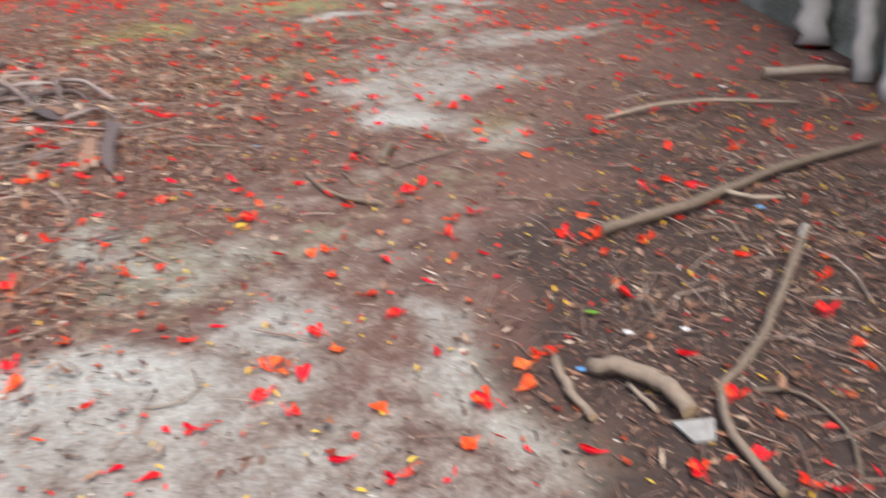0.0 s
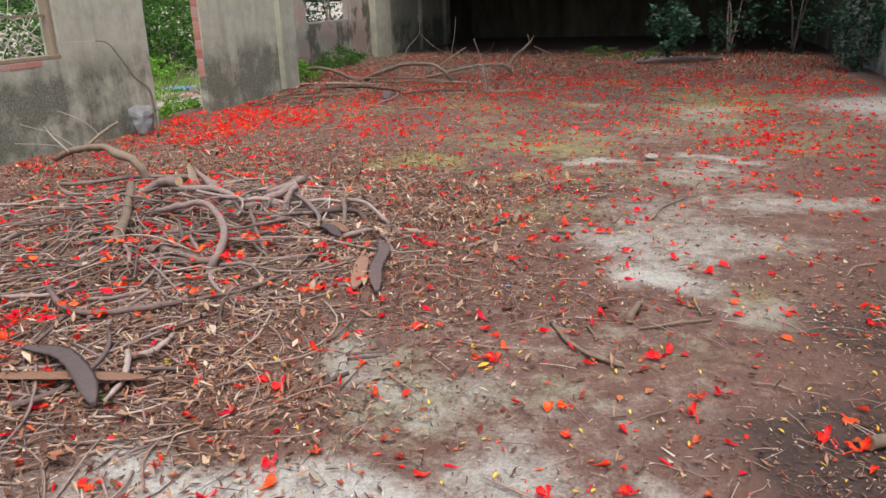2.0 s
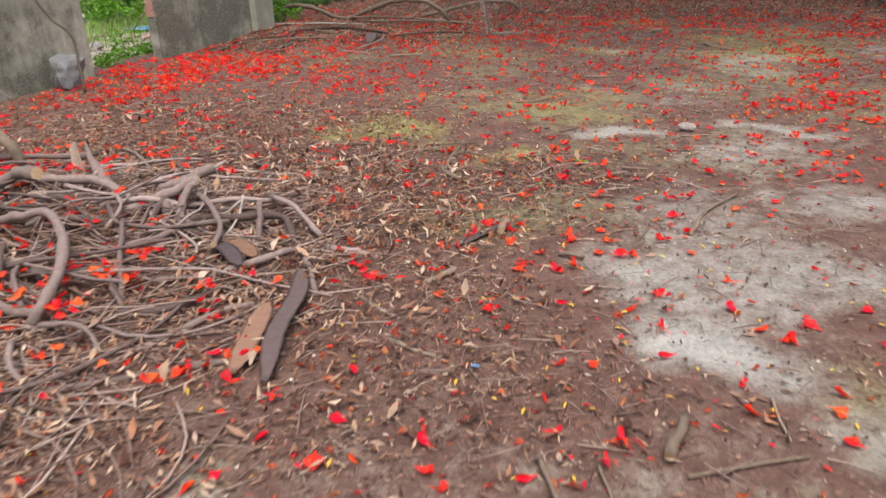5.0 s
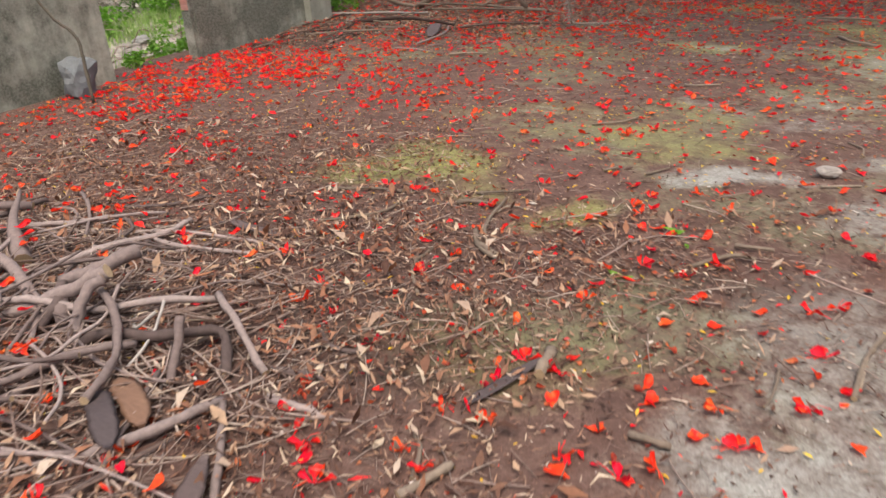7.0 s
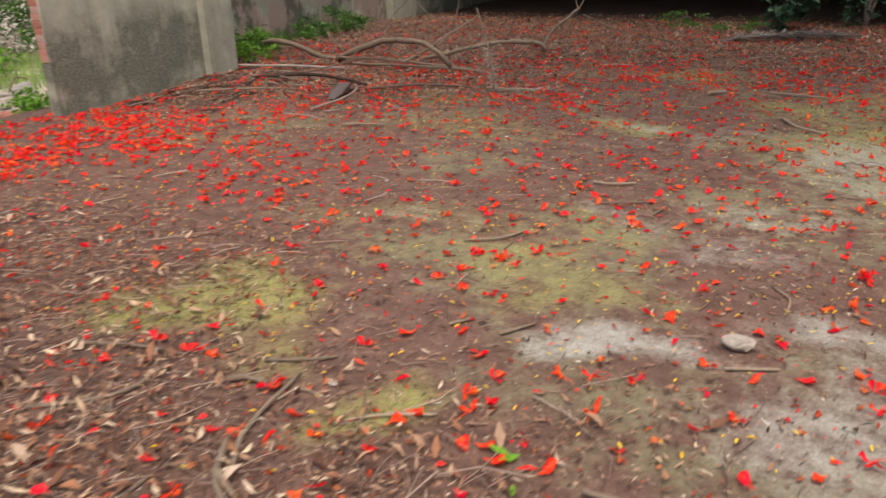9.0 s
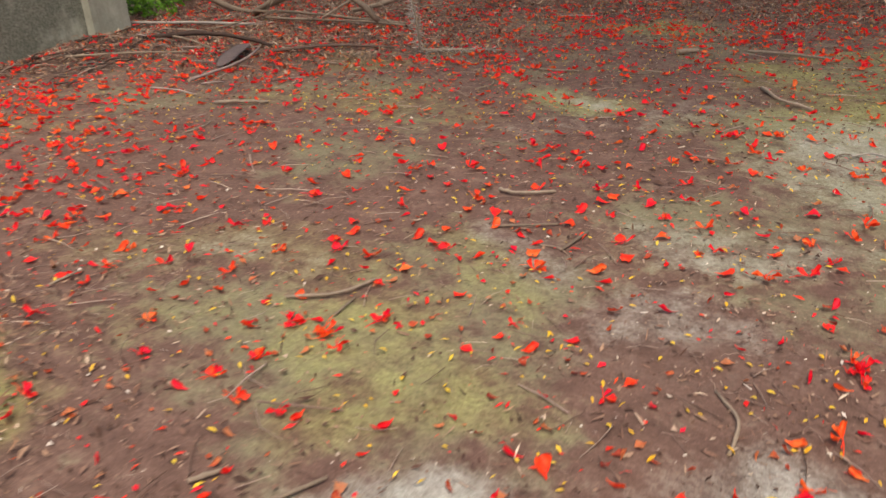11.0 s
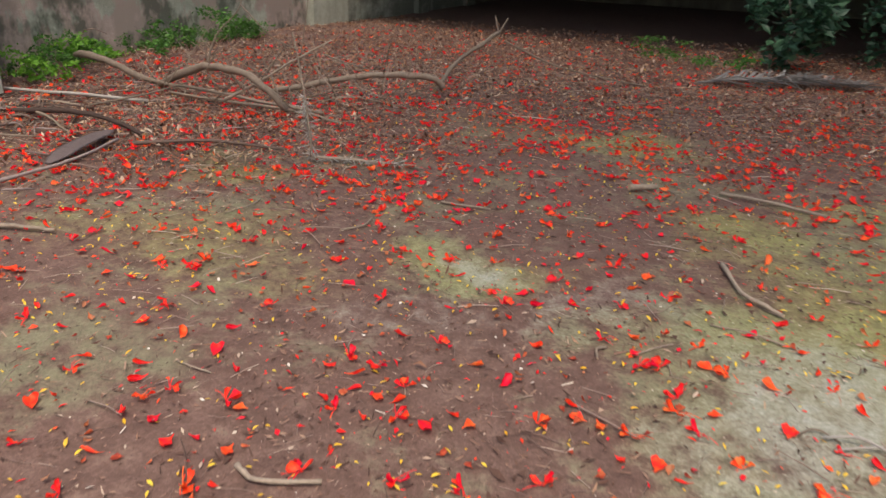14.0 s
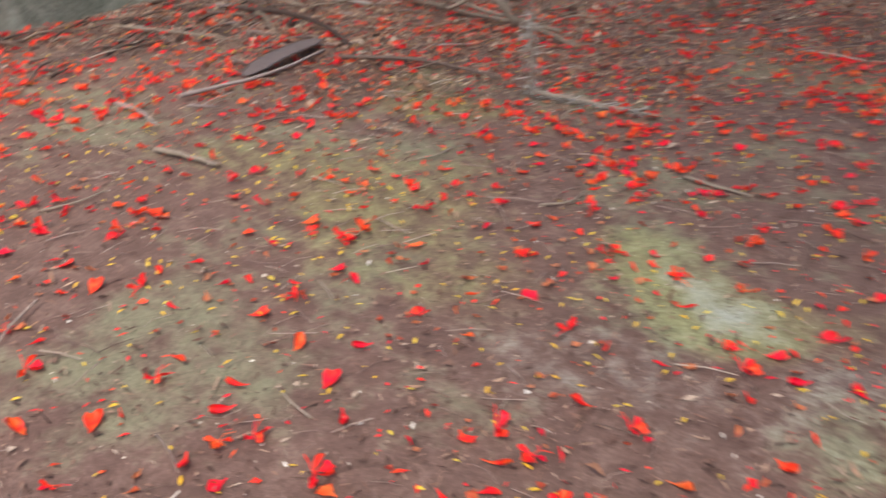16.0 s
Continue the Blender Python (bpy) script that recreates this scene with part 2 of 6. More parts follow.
def floor_material():
    m, t, b = material("worn_concrete_floor")
    at = t.nodes.new("ShaderNodeAttribute")
    at.attribute_name = "stain"
    sep = t.nodes.new("ShaderNodeSeparateColor")
    t.links.new(at.outputs["Color"], sep.inputs[0])
    big, mid, fine = noise_at(t, 0.9, 5), noise_at(t, 7, 6, 0.7), noise_at(t, 60, 4, 0.75)
    grit = noise_at(t, 220, 2, 0.6)
    film = blend(t, 0.45, mid, fine)
    dirt = ramp(t, film, [(0.3, (0.052, 0.027, 0.020)), (0.5, (0.116, 0.065, 0.050)), (0.68, (0.198, 0.126, 0.098))])
    bare = ramp(t, fine, [(0.3, (0.112, 0.108, 0.060)), (0.7, (0.215, 0.208, 0.130))])
    worn = blend(t, 0.35, noise_at(t, 1.4, 6, 0.7), mid)
    shown = maths(t, "ADD", worn, maths(t, "MULTIPLY", maths(t, "SUBTRACT", at.outputs["Alpha"], 0.5), 0.24))
    dirt = blend(t, ramp(t, shown, [(0.47, (0,)), (0.60, (0.85,))]), dirt, bare)
    pale = ramp(t, fine, [(0.3, (0.28, 0.285, 0.265)), (0.7, (0.46, 0.47, 0.45))])
    moss = ramp(t, fine, [(0.3, (0.19, 0.20, 0.050)), (0.7, (0.33, 0.34, 0.125))])
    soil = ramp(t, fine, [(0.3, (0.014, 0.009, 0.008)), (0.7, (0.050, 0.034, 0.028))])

    def edge(sock, lo, hi, wild=1.0):
        wob = maths(t, "ADD", sock, maths(t, "MULTIPLY", maths(t, "SUBTRACT", mid, 0.5), 1.35 * wild))
        wob = maths(t, "ADD", wob, maths(t, "MULTIPLY", maths(t, "SUBTRACT", fine, 0.5), 0.35 * wild))
        r = t.nodes.new("ShaderNodeMapRange")
        r.interpolation_type = "SMOOTHSTEP"
        r.inputs["From Min"].default_value, r.inputs["From Max"].default_value = lo, hi
        t.links.new(wob, r.inputs["Value"])
        return r.outputs[0]

    c = blend(t, maths(t, "MULTIPLY", edge(sep.outputs[1], 0.15, 1.2, 0.95), 0.85), dirt, moss)
    c = blend(t, maths(t, "MULTIPLY", edge(sep.outputs[0], 0.1, 0.9, 0.9), 0.62), c, ramp(t, fine, [(0.3, (0.15, 0.145, 0.115)), (0.7, (0.29, 0.285, 0.24))]))
    c = blend(t, maths(t, "MULTIPLY", edge(sep.outputs[0], 0.2, 1.25, 0.95), 0.85), c, pale)
    # dark soil, and at the far end shade painted in the same colour
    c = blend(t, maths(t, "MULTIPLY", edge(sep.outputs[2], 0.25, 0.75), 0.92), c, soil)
    c = blend(t, 0.35, c, ramp(t, grit, [(0.3, (0.2,)), (0.62, (0.85,))]), "OVERLAY")
    t.links.new(c, b.inputs["Base Color"])
    b.inputs["Roughness"].default_value = 0.9
    bump(t, b, blend(t, 0.5, fine, grit), 0.5, 0.012)
    return m


def plaster_material(name, pink, mouldy=0.9):
    m, t, b = material(name)
    big, mid, fine = noise_at(t, 1.3, 5, 0.65), noise_at(t, 5, 6, 0.7), noise_at(t, 45, 5, 0.7)
    drip = noise_at(t, 2.6, 5, 0.65, (1, 2.2, 0.16))
    c = ramp(t, mid, [(0.3, (0.36, 0.37, 0.295)), (0.7, (0.53, 0.545, 0.45))])
    c = blend(t, ramp(t, drip, [(0.52, (0,)), (0.72, (0.4,))]), c, (0.24, 0.225, 0.165))
    geo = t.nodes.new("ShaderNodeNewGeometry")
    xyz = t.nodes.new("ShaderNodeSeparateXYZ")
    t.links.new(geo.outputs["Position"], xyz.inputs[0])
    damp = maths(t, "SUBTRACT", 1.25, xyz.outputs[2], True)
    mould = maths(t, "MULTIPLY", ramp(t, blend(t, 0.18, big, drip), [(0.385, (0,)), (0.52, (mouldy,))]), ramp(t, damp, [(0.15, (0,)), (0.5, (1,))]))
    mould = maths(t, "MULTIPLY", mould, ramp(t, fine, [(0.25, (0.4,)), (0.6, (0.95,))]))
    if pink:
        raw = ramp(t, noise_at(t, 2.2, 4, 0.6, (1, 1.3, 0.7)), [(0.42, (0,)), (0.46, (0.95,))])
        c = blend(t, raw, c, ramp(t, fine, [(0.3, (0.38, 0.27, 0.235)), (0.7, (0.58, 0.46, 0.40))]))
    if pink:
        c = blend(t, ramp(t, noise_at(t, 1.1, 5, 0.65, (1, 1.2, 0.8)), [(0.53, (0,)), (0.60, (0.85,))]), c, (0.075, 0.078, 0.058))
    c = blend(t, mould, c, (0.066, 0.072, 0.052))
    t.links.new(c, b.inputs["Base Color"])
    b.inputs["Roughness"].default_value = 0.92
    bump(t, b, blend(t, 0.4, mid, fine), 0.5, 0.02)
    return m


def varied(name, stops, rough=0.75, grain=80.0, stretch=(1, 1, 1), translucent=0.0, bumps=0.4):
    """A material whose colour differs from piece to piece, with a finer grain on it."""
    m, t, b = material(name)
    info = t.nodes.new("ShaderNodeObjectInfo")
    geo = t.nodes.new("ShaderNodeNewGeometry")
    fac = maths(t, "FRACT", maths(t, "ADD", info.outputs["Random"], geo.outputs["Random Per Island"]))
    fine = noise_at(t, grain, 4, 0.65, stretch)
    c = ramp(t, fac, stops)
    c = blend(t, 0.5, c, ramp(t, fine, [(0.25, (0.25,)), (0.75, (0.72,))]), "OVERLAY")
    t.links.new(c, b.inputs["Base Color"])
    b.inputs["Roughness"].default_value = rough
    b.inputs["Specular IOR Level"].default_value = 0.3
    if bumps:
        bump(t, b, fine, bumps, 0.004)
    if translucent:
        tr = node(t, "BsdfTranslucent")
        t.links.new(c, tr.inputs["Color"])
        mx = node(t, "MixShader", Fac=translucent)
        t.links.new(b.outputs[0], mx.inputs[1])
        t.links.new(tr.outputs[0], mx.inputs[2])
        t.links.new(mx.outputs[0], t.nodes["Material Output"].inputs["Surface"])
    return m


def petal_material(name, stops):
    """Soft thin petal, its hue drifting within each piece and from piece to piece."""
    m, t, b = material(name)
    info = t.nodes.new("ShaderNodeObjectInfo")
    geo = t.nodes.new("ShaderNodeNewGeometry")
    fac = maths(t, "FRACT", maths(t, "ADD", info.outputs["Random"], geo.outputs["Random Per Island"]))
    drift = maths(t, "MULTIPLY", maths(t, "SUBTRACT", noise_at(t, 42, 3, 0.6), 0.5), 1.5)
    fac = maths(t, "ADD", maths(t, "MULTIPLY", fac, 0.8), drift, True)
    c = ramp(t, fac, stops)
    vein = noise_at(t, 160, 3, 0.65)
    c = blend(t, 0.3, c, ramp(t, vein, [(0.25, (0.25,)), (0.75, (0.7,))]), "OVERLAY")
    t.links.new(c, b.inputs["Base Color"])
    b.inputs["Roughness"].default_value = 0.5
    b.inputs["Specular IOR Level"].default_value = 0.25
    bump(t, b, vein, 0.4, 0.003)
    tr = node(t, "BsdfTranslucent")
    t.links.new(c, tr.inputs["Color"])
    mx = node(t, "MixShader", Fac=0.28)
    t.links.new(b.outputs[0], mx.inputs[1])
    t.links.new(tr.outputs[0], mx.inputs[2])
    t.links.new(mx.outputs[0], t.nodes["Material Output"].inputs["Surface"])
    return m


# plaster with the roofed end's shade put into its colour; the dark vine shares it
def shade_dark_material():
    m, t, b = material("shade_dark_plaster")
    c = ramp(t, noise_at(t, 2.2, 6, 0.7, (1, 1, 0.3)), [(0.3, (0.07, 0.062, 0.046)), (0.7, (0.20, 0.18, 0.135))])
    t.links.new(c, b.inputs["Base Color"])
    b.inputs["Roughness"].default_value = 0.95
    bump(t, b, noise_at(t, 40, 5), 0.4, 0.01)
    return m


FLOOR = floor_material()
SHADEDARK = shade_dark_material()
PLASTER = plaster_material("mouldy_grey_plaster", False)
COLUMN = plaster_material("pale_column_plaster", False, 0.3)
BARE = plaster_material("flaking_plaster_over_brick", True, 0.5)
BRICK = varied("red_brick", [(0, (0.40, 0.16, 0.12)), (0.5, (0.48, 0.24, 0.19)), (1, (0.46, 0.32, 0.28))], 0.9, 40)
MORTAR = varied("old_mortar", [(0, (0.30, 0.27, 0.24)), (1, (0.36, 0.33, 0.30))], 0.95, 60)
WOOD = varied("weathered_frame_wood", [(0, (0.25, 0.20, 0.14)), (1, (0.32, 0.26, 0.19))], 0.8, 30, (1, 1, 12))
BARK = varied("dry_grey_bark", [(0, (0.10, 0.073, 0.066)), (0.35, (0.17, 0.129, 0.117)), (0.7, (0.25, 0.197, 0.180)), (1, (0.35, 0.285, 0.26))], 0.9, 45, (1, 1, 1), 0, 0.8)
DEADWOOD = varied("bleached_dead_wood", [(0, (0.16, 0.125, 0.095)), (0.5, (0.24, 0.19, 0.145)), (1, (0.32, 0.26, 0.20))], 0.9, 40, (1, 1, 1), 0, 0.8)
PODTAN = varied("tan_seed_pod", [(0, (0.20, 0.115, 0.075)), (1, (0.27, 0.16, 0.11))], 0.6, 25, (1, 5, 1), 0, 0.6)
GRASS = varied("grass_blade", [(0, (0.17, 0.33, 0.07)), (0.6, (0.28, 0.46, 0.11)), (1, (0.42, 0.50, 0.22))], 0.5, 40, (1, 1, 1), 0.3, 0)
FROND = varied("grey_dry_frond", [(0, (0.12, 0.11, 0.10)), (1, (0.26, 0.25, 0.24))], 0.85, 40, (1, 8, 1), 0.1, 0.3)
PITH = varied("cut_wood", [(0, (0.42, 0.30, 0.17)), (1, (0.5, 0.38, 0.24))], 0.85, 120)
TWIG = varied("fine_twigs", [(0, (0.11, 0.07, 0.055)), (0.4, (0.24, 0.17, 0.14)), (0.8, (0.36, 0.28, 0.24)), (1, (0.46, 0.38, 0.31))], 0.9, 60)
POD = varied("dark_seed_pod", [(0, (0.075, 0.058, 0.058)), (0.6, (0.10, 0.078, 0.076)), (1, (0.14, 0.10, 0.09))], 0.55, 25, (1, 5, 1), 0, 0.6)
PETAL = petal_material("scarlet_petal", [(0, (0.78, 0.004, 0.040)), (0.3, (0.93, 0.012, 0.028)), (0.62, (0.95, 0.034, 0.018)), (1, (0.95, 0.14, 0.026))])
ORANGE = petal_material("orange_petal", [(0, (0.88, 0.035, 0.014)), (0.5, (0.95, 0.10, 0.02)), (1, (0.90, 0.24, 0.06))])
FADED = petal_material("faded_petal", [(0, (0.26, 0.03, 0.02)), (0.35, (0.52, 0.08, 0.03)), (0.65, (0.62, 0.20, 0.08)), (1, (0.34, 0.17, 0.10))])
YELLOW = varied("yellow_petal", [(0, (0.75, 0.42, 0.02)), (1, (0.80, 0.58, 0.06))], 0.5, 60, (1, 1, 1), 0.2, 0)
LEAF = varied("dead_leaf", [(0, (0.055, 0.026, 0.020)), (0.28, (0.13, 0.062, 0.043)), (0.55, (0.22, 0.115, 0.075)), (0.8, (0.36, 0.21, 0.135)), (0.94, (0.50, 0.36, 0.25)), (1, (0.66, 0.55, 0.43))], 0.8, 50, (1, 1, 1), 0.1, 0.3)
ROOTBARK = varied("smooth_pale_root", [(0, (0.50, 0.47, 0.42)), (1, (0.62, 0.59, 0.53))], 0.85, 14, (1, 1, 0.3), 0, 1.0)
DARKTWIG = varied("dark_damp_twig", [(0, (0.05, 0.032, 0.026)), (0.6, (0.11, 0.075, 0.06)), (1, (0.26, 0.19, 0.15))], 0.9, 50, (1, 1, 1), 0, 0.6)
LITTERLEAF = varied("tan_dead_leaf", [(0, (0.075, 0.036, 0.025)), (0.35, (0.20, 0.095, 0.058)), (0.62, (0.36, 0.165, 0.09)), (0.82, (0.37, 0.25, 0.175)), (1, (0.52, 0.42, 0.33))], 0.75, 40, (1, 1, 1), 0.1, 0.3)
CRUMB = varied("leaf_crumbs", [(0, (0.045, 0.024, 0.018)), (0.4, (0.11, 0.058, 0.042)), (0.7, (0.22, 0.125, 0.09)), (0.9, (0.34, 0.22, 0.155)), (0.98, (0.46, 0.36, 0.28)), (1, (0.72, 0.67, 0.60))], 0.85, 90, (1, 1, 1), 0, 0)
STRAWLEAF = varied("straw_leaf", [(0, (0.07, 0.035, 0.026)), (0.3, (0.20, 0.105, 0.068)), (0.55, (0.36, 0.19, 0.115)), (0.8, (0.46, 0.32, 0.21)), (1, (0.64, 0.54, 0.40))], 0.75, 40, (1, 1, 1), 0.12, 0.3)
CREAM = varied("bleached_husk", [(0, (0.45, 0.36, 0.28)), (0.6, (0.66, 0.58, 0.48)), (1, (0.78, 0.74, 0.66))], 0.8, 60, (1, 1, 1), 0, 0)
GREEN = varied("green_leaf", [(0, (0.035, 0.10, 0.018)), (0.5, (0.07, 0.18, 0.03)), (1, (0.12, 0.27, 0.05))], 0.45, 40, (1, 1, 1), 0.3, 0)
BRIGHT = varied("young_green_leaf", [(0, (0.10, 0.26, 0.02)), (0.6, (0.15, 0.36, 0.03)), (1, (0.22, 0.42, 0.06))], 0.5, 40, (1, 1, 1), 0.3, 0)
DARKLEAF = varied("dark_green_leaf", [(0, (0.018, 0.05, 0.030)), (0.6, (0.036, 0.095, 0.052)), (1, (0.075, 0.16, 0.085))], 0.45, 40, (1, 1, 1), 0.15, 0)
PALEDRY = varied("bleached_dry_leaf", [(0, (0.30, 0.27, 0.24)), (0.6, (0.42, 0.39, 0.35)), (1, (0.52, 0.49, 0.45))], 0.85, 40, (1, 8, 1), 0.1, 0.3)
SLATE = varied("weathered_blue_grey_concrete", [(0, (0.15, 0.165, 0.17)), (1, (0.21, 0.225, 0.23))], 0.9, 12, (1, 1, 1), 0, 0.8)
STONE = varied("grey_stone", [(0, (0.22, 0.22, 0.21)), (1, (0.30, 0.30, 0.29))], 0.9, 35, (1, 1, 1), 0, 0.8)
EARTH = varied("weedy_earth", [(0, (0.36, 0.33, 0.275)), (1, (0.36, 0.33, 0.275))], 0.95, 3, (1, 1, 1), 0, 0.6)
BLUE = varied("blue_plastic", [(0, (0.10, 0.28, 0.55)), (1, (0.14, 0.34, 0.62))], 0.4, 20, (1, 1, 1), 0, 0)
WHITE = varied("dirty_white_plastic", [(0, (0.55, 0.56, 0.57)), (1, (0.68, 0.69, 0.70))], 0.5, 30, (1, 1, 1), 0, 0)

# ---- ground and floor ----
XL, XR, Y0, Y1 = -6.85, 2.75, -6.0, 28.6
bm = bmesh.new()
bmesh.ops.create_grid(bm, x_segments=60, y_segments=60, size=400)
for v in bm.verts:
    v.co.z = -0.16
tagged(part("ground", bm, EARTH), "weedy brown earth around the ruined building", "ground", kind="structure")


def floor_sheet():
    xs, ys = np.arange(-8.3, 4.61, 0.075), np.arange(Y0 - 0.3, Y1 + 0.31, 0.075)
    gx, gy = np.meshgrid(xs, ys)
    gx = np.where(gy < 12.2, np.maximum(gx, -7.4), gx)
    nx, ny = len(xs), len(ys)
    z = np.array([0.006 * noise.noise(Vector((a * 0.7, b * 0.7, 0))) + 0.003 * noise.noise(Vector((a * 3, b * 3, 4))) for a, b in zip(gx.ravel(), gy.ravel())])
    verts = np.stack([gx.ravel(), gy.ravel(), z - 0.006], -1)
    i = (np.arange(ny - 1)[:, None] * nx + np.arange(nx - 1)[None]).ravel()
    faces = np.stack([i, i + 1, i + 1 + nx, i + nx], -1)
    rim = np.concatenate([np.arange(nx), np.arange(1, ny) * nx + nx - 1, (ny - 1) * nx + np.arange(nx - 2, -1, -1), np.arange(ny - 2, 0, -1) * nx])
    low = verts[rim] - np.array((0, 0, 0.2))
    k = len(verts) + np.arange(len(rim))
    skirt = np.stack([rim, k, np.roll(k, -1), np.roll(rim, -1)], -1)
    me = mesh_of("floor", np.concatenate([verts, low]).tolist(), np.concatenate([faces, skirt]).tolist(), [FLOOR])
    at = me.color_attributes.new("stain", "FLOAT_COLOR", "POINT")
    col = np.zeros((len(me.vertices), 4), np.float32)
    n = nx * ny
    x, y = gx.ravel(), gy.ravel()
    col[:n, 0], col[:n, 1], col[:n, 2], col[:n, 3] = spots(x, y, PALE), spots(x, y, MOSS), spots(x, y, SOIL_AND_SHADE), spots(x, y, BARE_SPOTS)
    at.data.foreach_set("color", col.ravel())
    return tagged(new("floor", me), "stained concrete floor with dirt, moss and pale worn patches", "floor", kind="structure")


floor_sheet()


def heap():
    xs, ys = np.arange(-7.95, -0.9, 0.06), np.arange(-0.5, 21, 0.06)
    gx, gy = np.meshgrid(xs, ys)
    nx, ny = len(xs), len(ys)
    z = heap_height(gx, gy).ravel()
    verts = np.stack([gx.ravel(), gy.ravel(), z], -1)
    i = (np.arange(ny - 1)[:, None] * nx + np.arange(nx - 1)[None]).ravel()
    faces = np.stack([i, i + 1, i + 1 + nx, i + nx], -1)
    faces = faces[z[faces].max(axis=1) > 0.0]
    me = mesh_of("leaf_mould", verts.tolist(), faces.tolist(), [FLOOR])
    at = me.color_attributes.new("stain", "FLOAT_COLOR", "POINT")
    x, y = gx.ravel(), gy.ravel()
    at.data.foreach_set("color", np.stack([spots(x, y, PALE), spots(x, y, MOSS), spots(x, y, SOIL_AND_SHADE), spots(x, y, BARE_SPOTS)], -1).astype(np.float32).ravel())
    ob = new("leaf_mould", me)
    return tagged(ob, "low mounds of dark rotted leaf litter on the floor", "leaf litter", kind="stuff")


heap()


# ---- walls ----
def wall(name, boxes, mat, label):
    bm = bmesh.new()
    for b in boxes:
        box(bm, *b)
    bmesh.ops.remove_doubles(bm, verts=bm.verts, dist=0.0005)
    for _ in range(2):
        bmesh.ops.subdivide_edges(bm, edges=[e for e in bm.edges if e.calc_length() > 0.35], cuts=1, use_grid_fill=True)
    for v in bm.verts:
        v.co.x += 0.008 * noise.noise(v.co * 1.3) + 0.004 * noise.noise(v.co * 5)
    return tagged(part(name, bm, mat), label, "wall", kind="structure")


TOP, FARX = 3.1, -8.0
WIN = (15.35, 17.65, 1.03)
wl = wall("wall_left", [(-7.07, -6, -0.1, XL, 5.55, TOP), (-7.07, 5.55, -0.1, XL, 7.16, 1.0), (-7.07, 5.55, 2.2, XL, 7.16, TOP), (-7.07, 7.16, -0.1, XL, 8.66, TOP),
                        (-7.07, 8.66, 2.15, XL, 9.87, TOP)], PLASTER, "grey mouldy plastered wall with a window and a doorway")
wp = wall("wall_pier", [(-7.0, 9.93, -0.1, XL, 12.0, TOP), (-6.985, 9.87, -0.1, XL - 0.012, 9.93, 0.5), (-6.878, 9.87, 0.5, XL - 0.004, 9.93, TOP)], PLASTER, "grey stained wall pier beside the doorway")
wall("wall_column", [(-8.2, 12.0, -0.1, XL + 0.10, 12.5, TOP)], COLUMN, "pale concrete column at the end of the pier")
w2 = wall("wall_left_far", [(-8.2, 12.5, -0.1, FARX, WIN[0], TOP), (-8.2, WIN[0], -0.1, FARX, WIN[1], WIN[2]), (-8.2, WIN[0], 2.2, FARX, WIN[1], TOP), (-8.2, WIN[1], -0.1, FARX, 19.95, TOP)],
          BARE, "wall with plaster flaking off pinkish brick")
wall("wall_column_far", [(FARX, 18.85, -0.1, FARX + 0.16, 19.9, TOP)], COLUMN, "stained concrete column against the far wall")
wall("wall_far_end", [(-8.2, 19.95, -0.1, FARX, 25.5, TOP)], PLASTER, "grey mould-blackened plaster wall at the roofed end")
wall("wall_far_corner", [(-8.2, 25.5, -0.1, FARX, Y1, TOP)], SHADEDARK, "plaster wall in the roofed end's corner, coloured dark for the shade")
for i, y in enumerate((22.6, 25.0)):
    wall("wall_pilaster_%d" % (i + 1), [(FARX, y, -0.1, FARX + 0.12, y + 0.45, TOP)], PLASTER, "stained plaster pilaster on the roofed wall")
wall("wall_back", [(-8.2, Y1, -0.1, 3.2, Y1 + 0.22, TOP)], SHADEDARK, "back wall of the hall, coloured dark for the shade under the roof")
wall("wall_right", [(XR, -6, -0.1, XR + 0.25, 8.7, TOP)], PLASTER, "grey plastered side wall of the hall")
wall("wall_right_far", [(3.0, 12.95, -0.1, 3.4, 13.3, TOP), (3.15, 13.3, -0.1, 3.37, 15.2, 0.9), (3.15, 15.2, -0.1, 3.37, Y1, TOP)], PLASTER, "grey concrete column and wall at the far side")
wall("wall_behind", [(-7.07, -6.25, -0.1, 3.0, -6, TOP)], PLASTER, "grey wall behind the start of the walk")
# roof slab assumed above the view, added to keep daylight off the far end
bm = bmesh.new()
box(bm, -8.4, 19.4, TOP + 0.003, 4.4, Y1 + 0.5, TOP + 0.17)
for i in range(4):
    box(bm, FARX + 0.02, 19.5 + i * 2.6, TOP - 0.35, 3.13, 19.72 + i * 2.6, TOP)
tagged(part("ceiling", bm, SHADEDARK), "unseen concrete roof slab added over the far end to shade it", "ceiling", kind="structure")

# bricks bared in the doorway's reveal and under the window
bm = bmesh.new()
box(bm, -0.106, -0.05, -0.031, 0.106, 0.05, 0.031, 0.006)
brick_mesh = bpy.data.meshes.new("brick")
bm.to_mesh(brick_mesh)
bm.free()
brick_mesh.materials.append(BRICK)
half_brick = brick_mesh.copy()
half_brick.transform(Matrix.Diagonal((0.5, 0.6, 1, 1)))
for i in range(29):
    if i < 8:
        continue
    b = new("brick", half_brick)
    b.parent = wp
    b.matrix_world = pose(-6.935 + rng.uniform(-0.003, 0.003), 9.898 + rng.uniform(-0.003, 0.003), 0.02 + i * 0.0655, 0, rng.uniform(-1, 1), rng.uniform(-1, 1))
for i in range(7):
    b = new("brick", brick_mesh)
    b.parent = wl
    b.matrix_world = pose(-6.90 + rng.uniform(0, 0.012), 5.65 + i * 0.222, 0.965, 0, 0, 90 + rng.uniform(-1, 1))


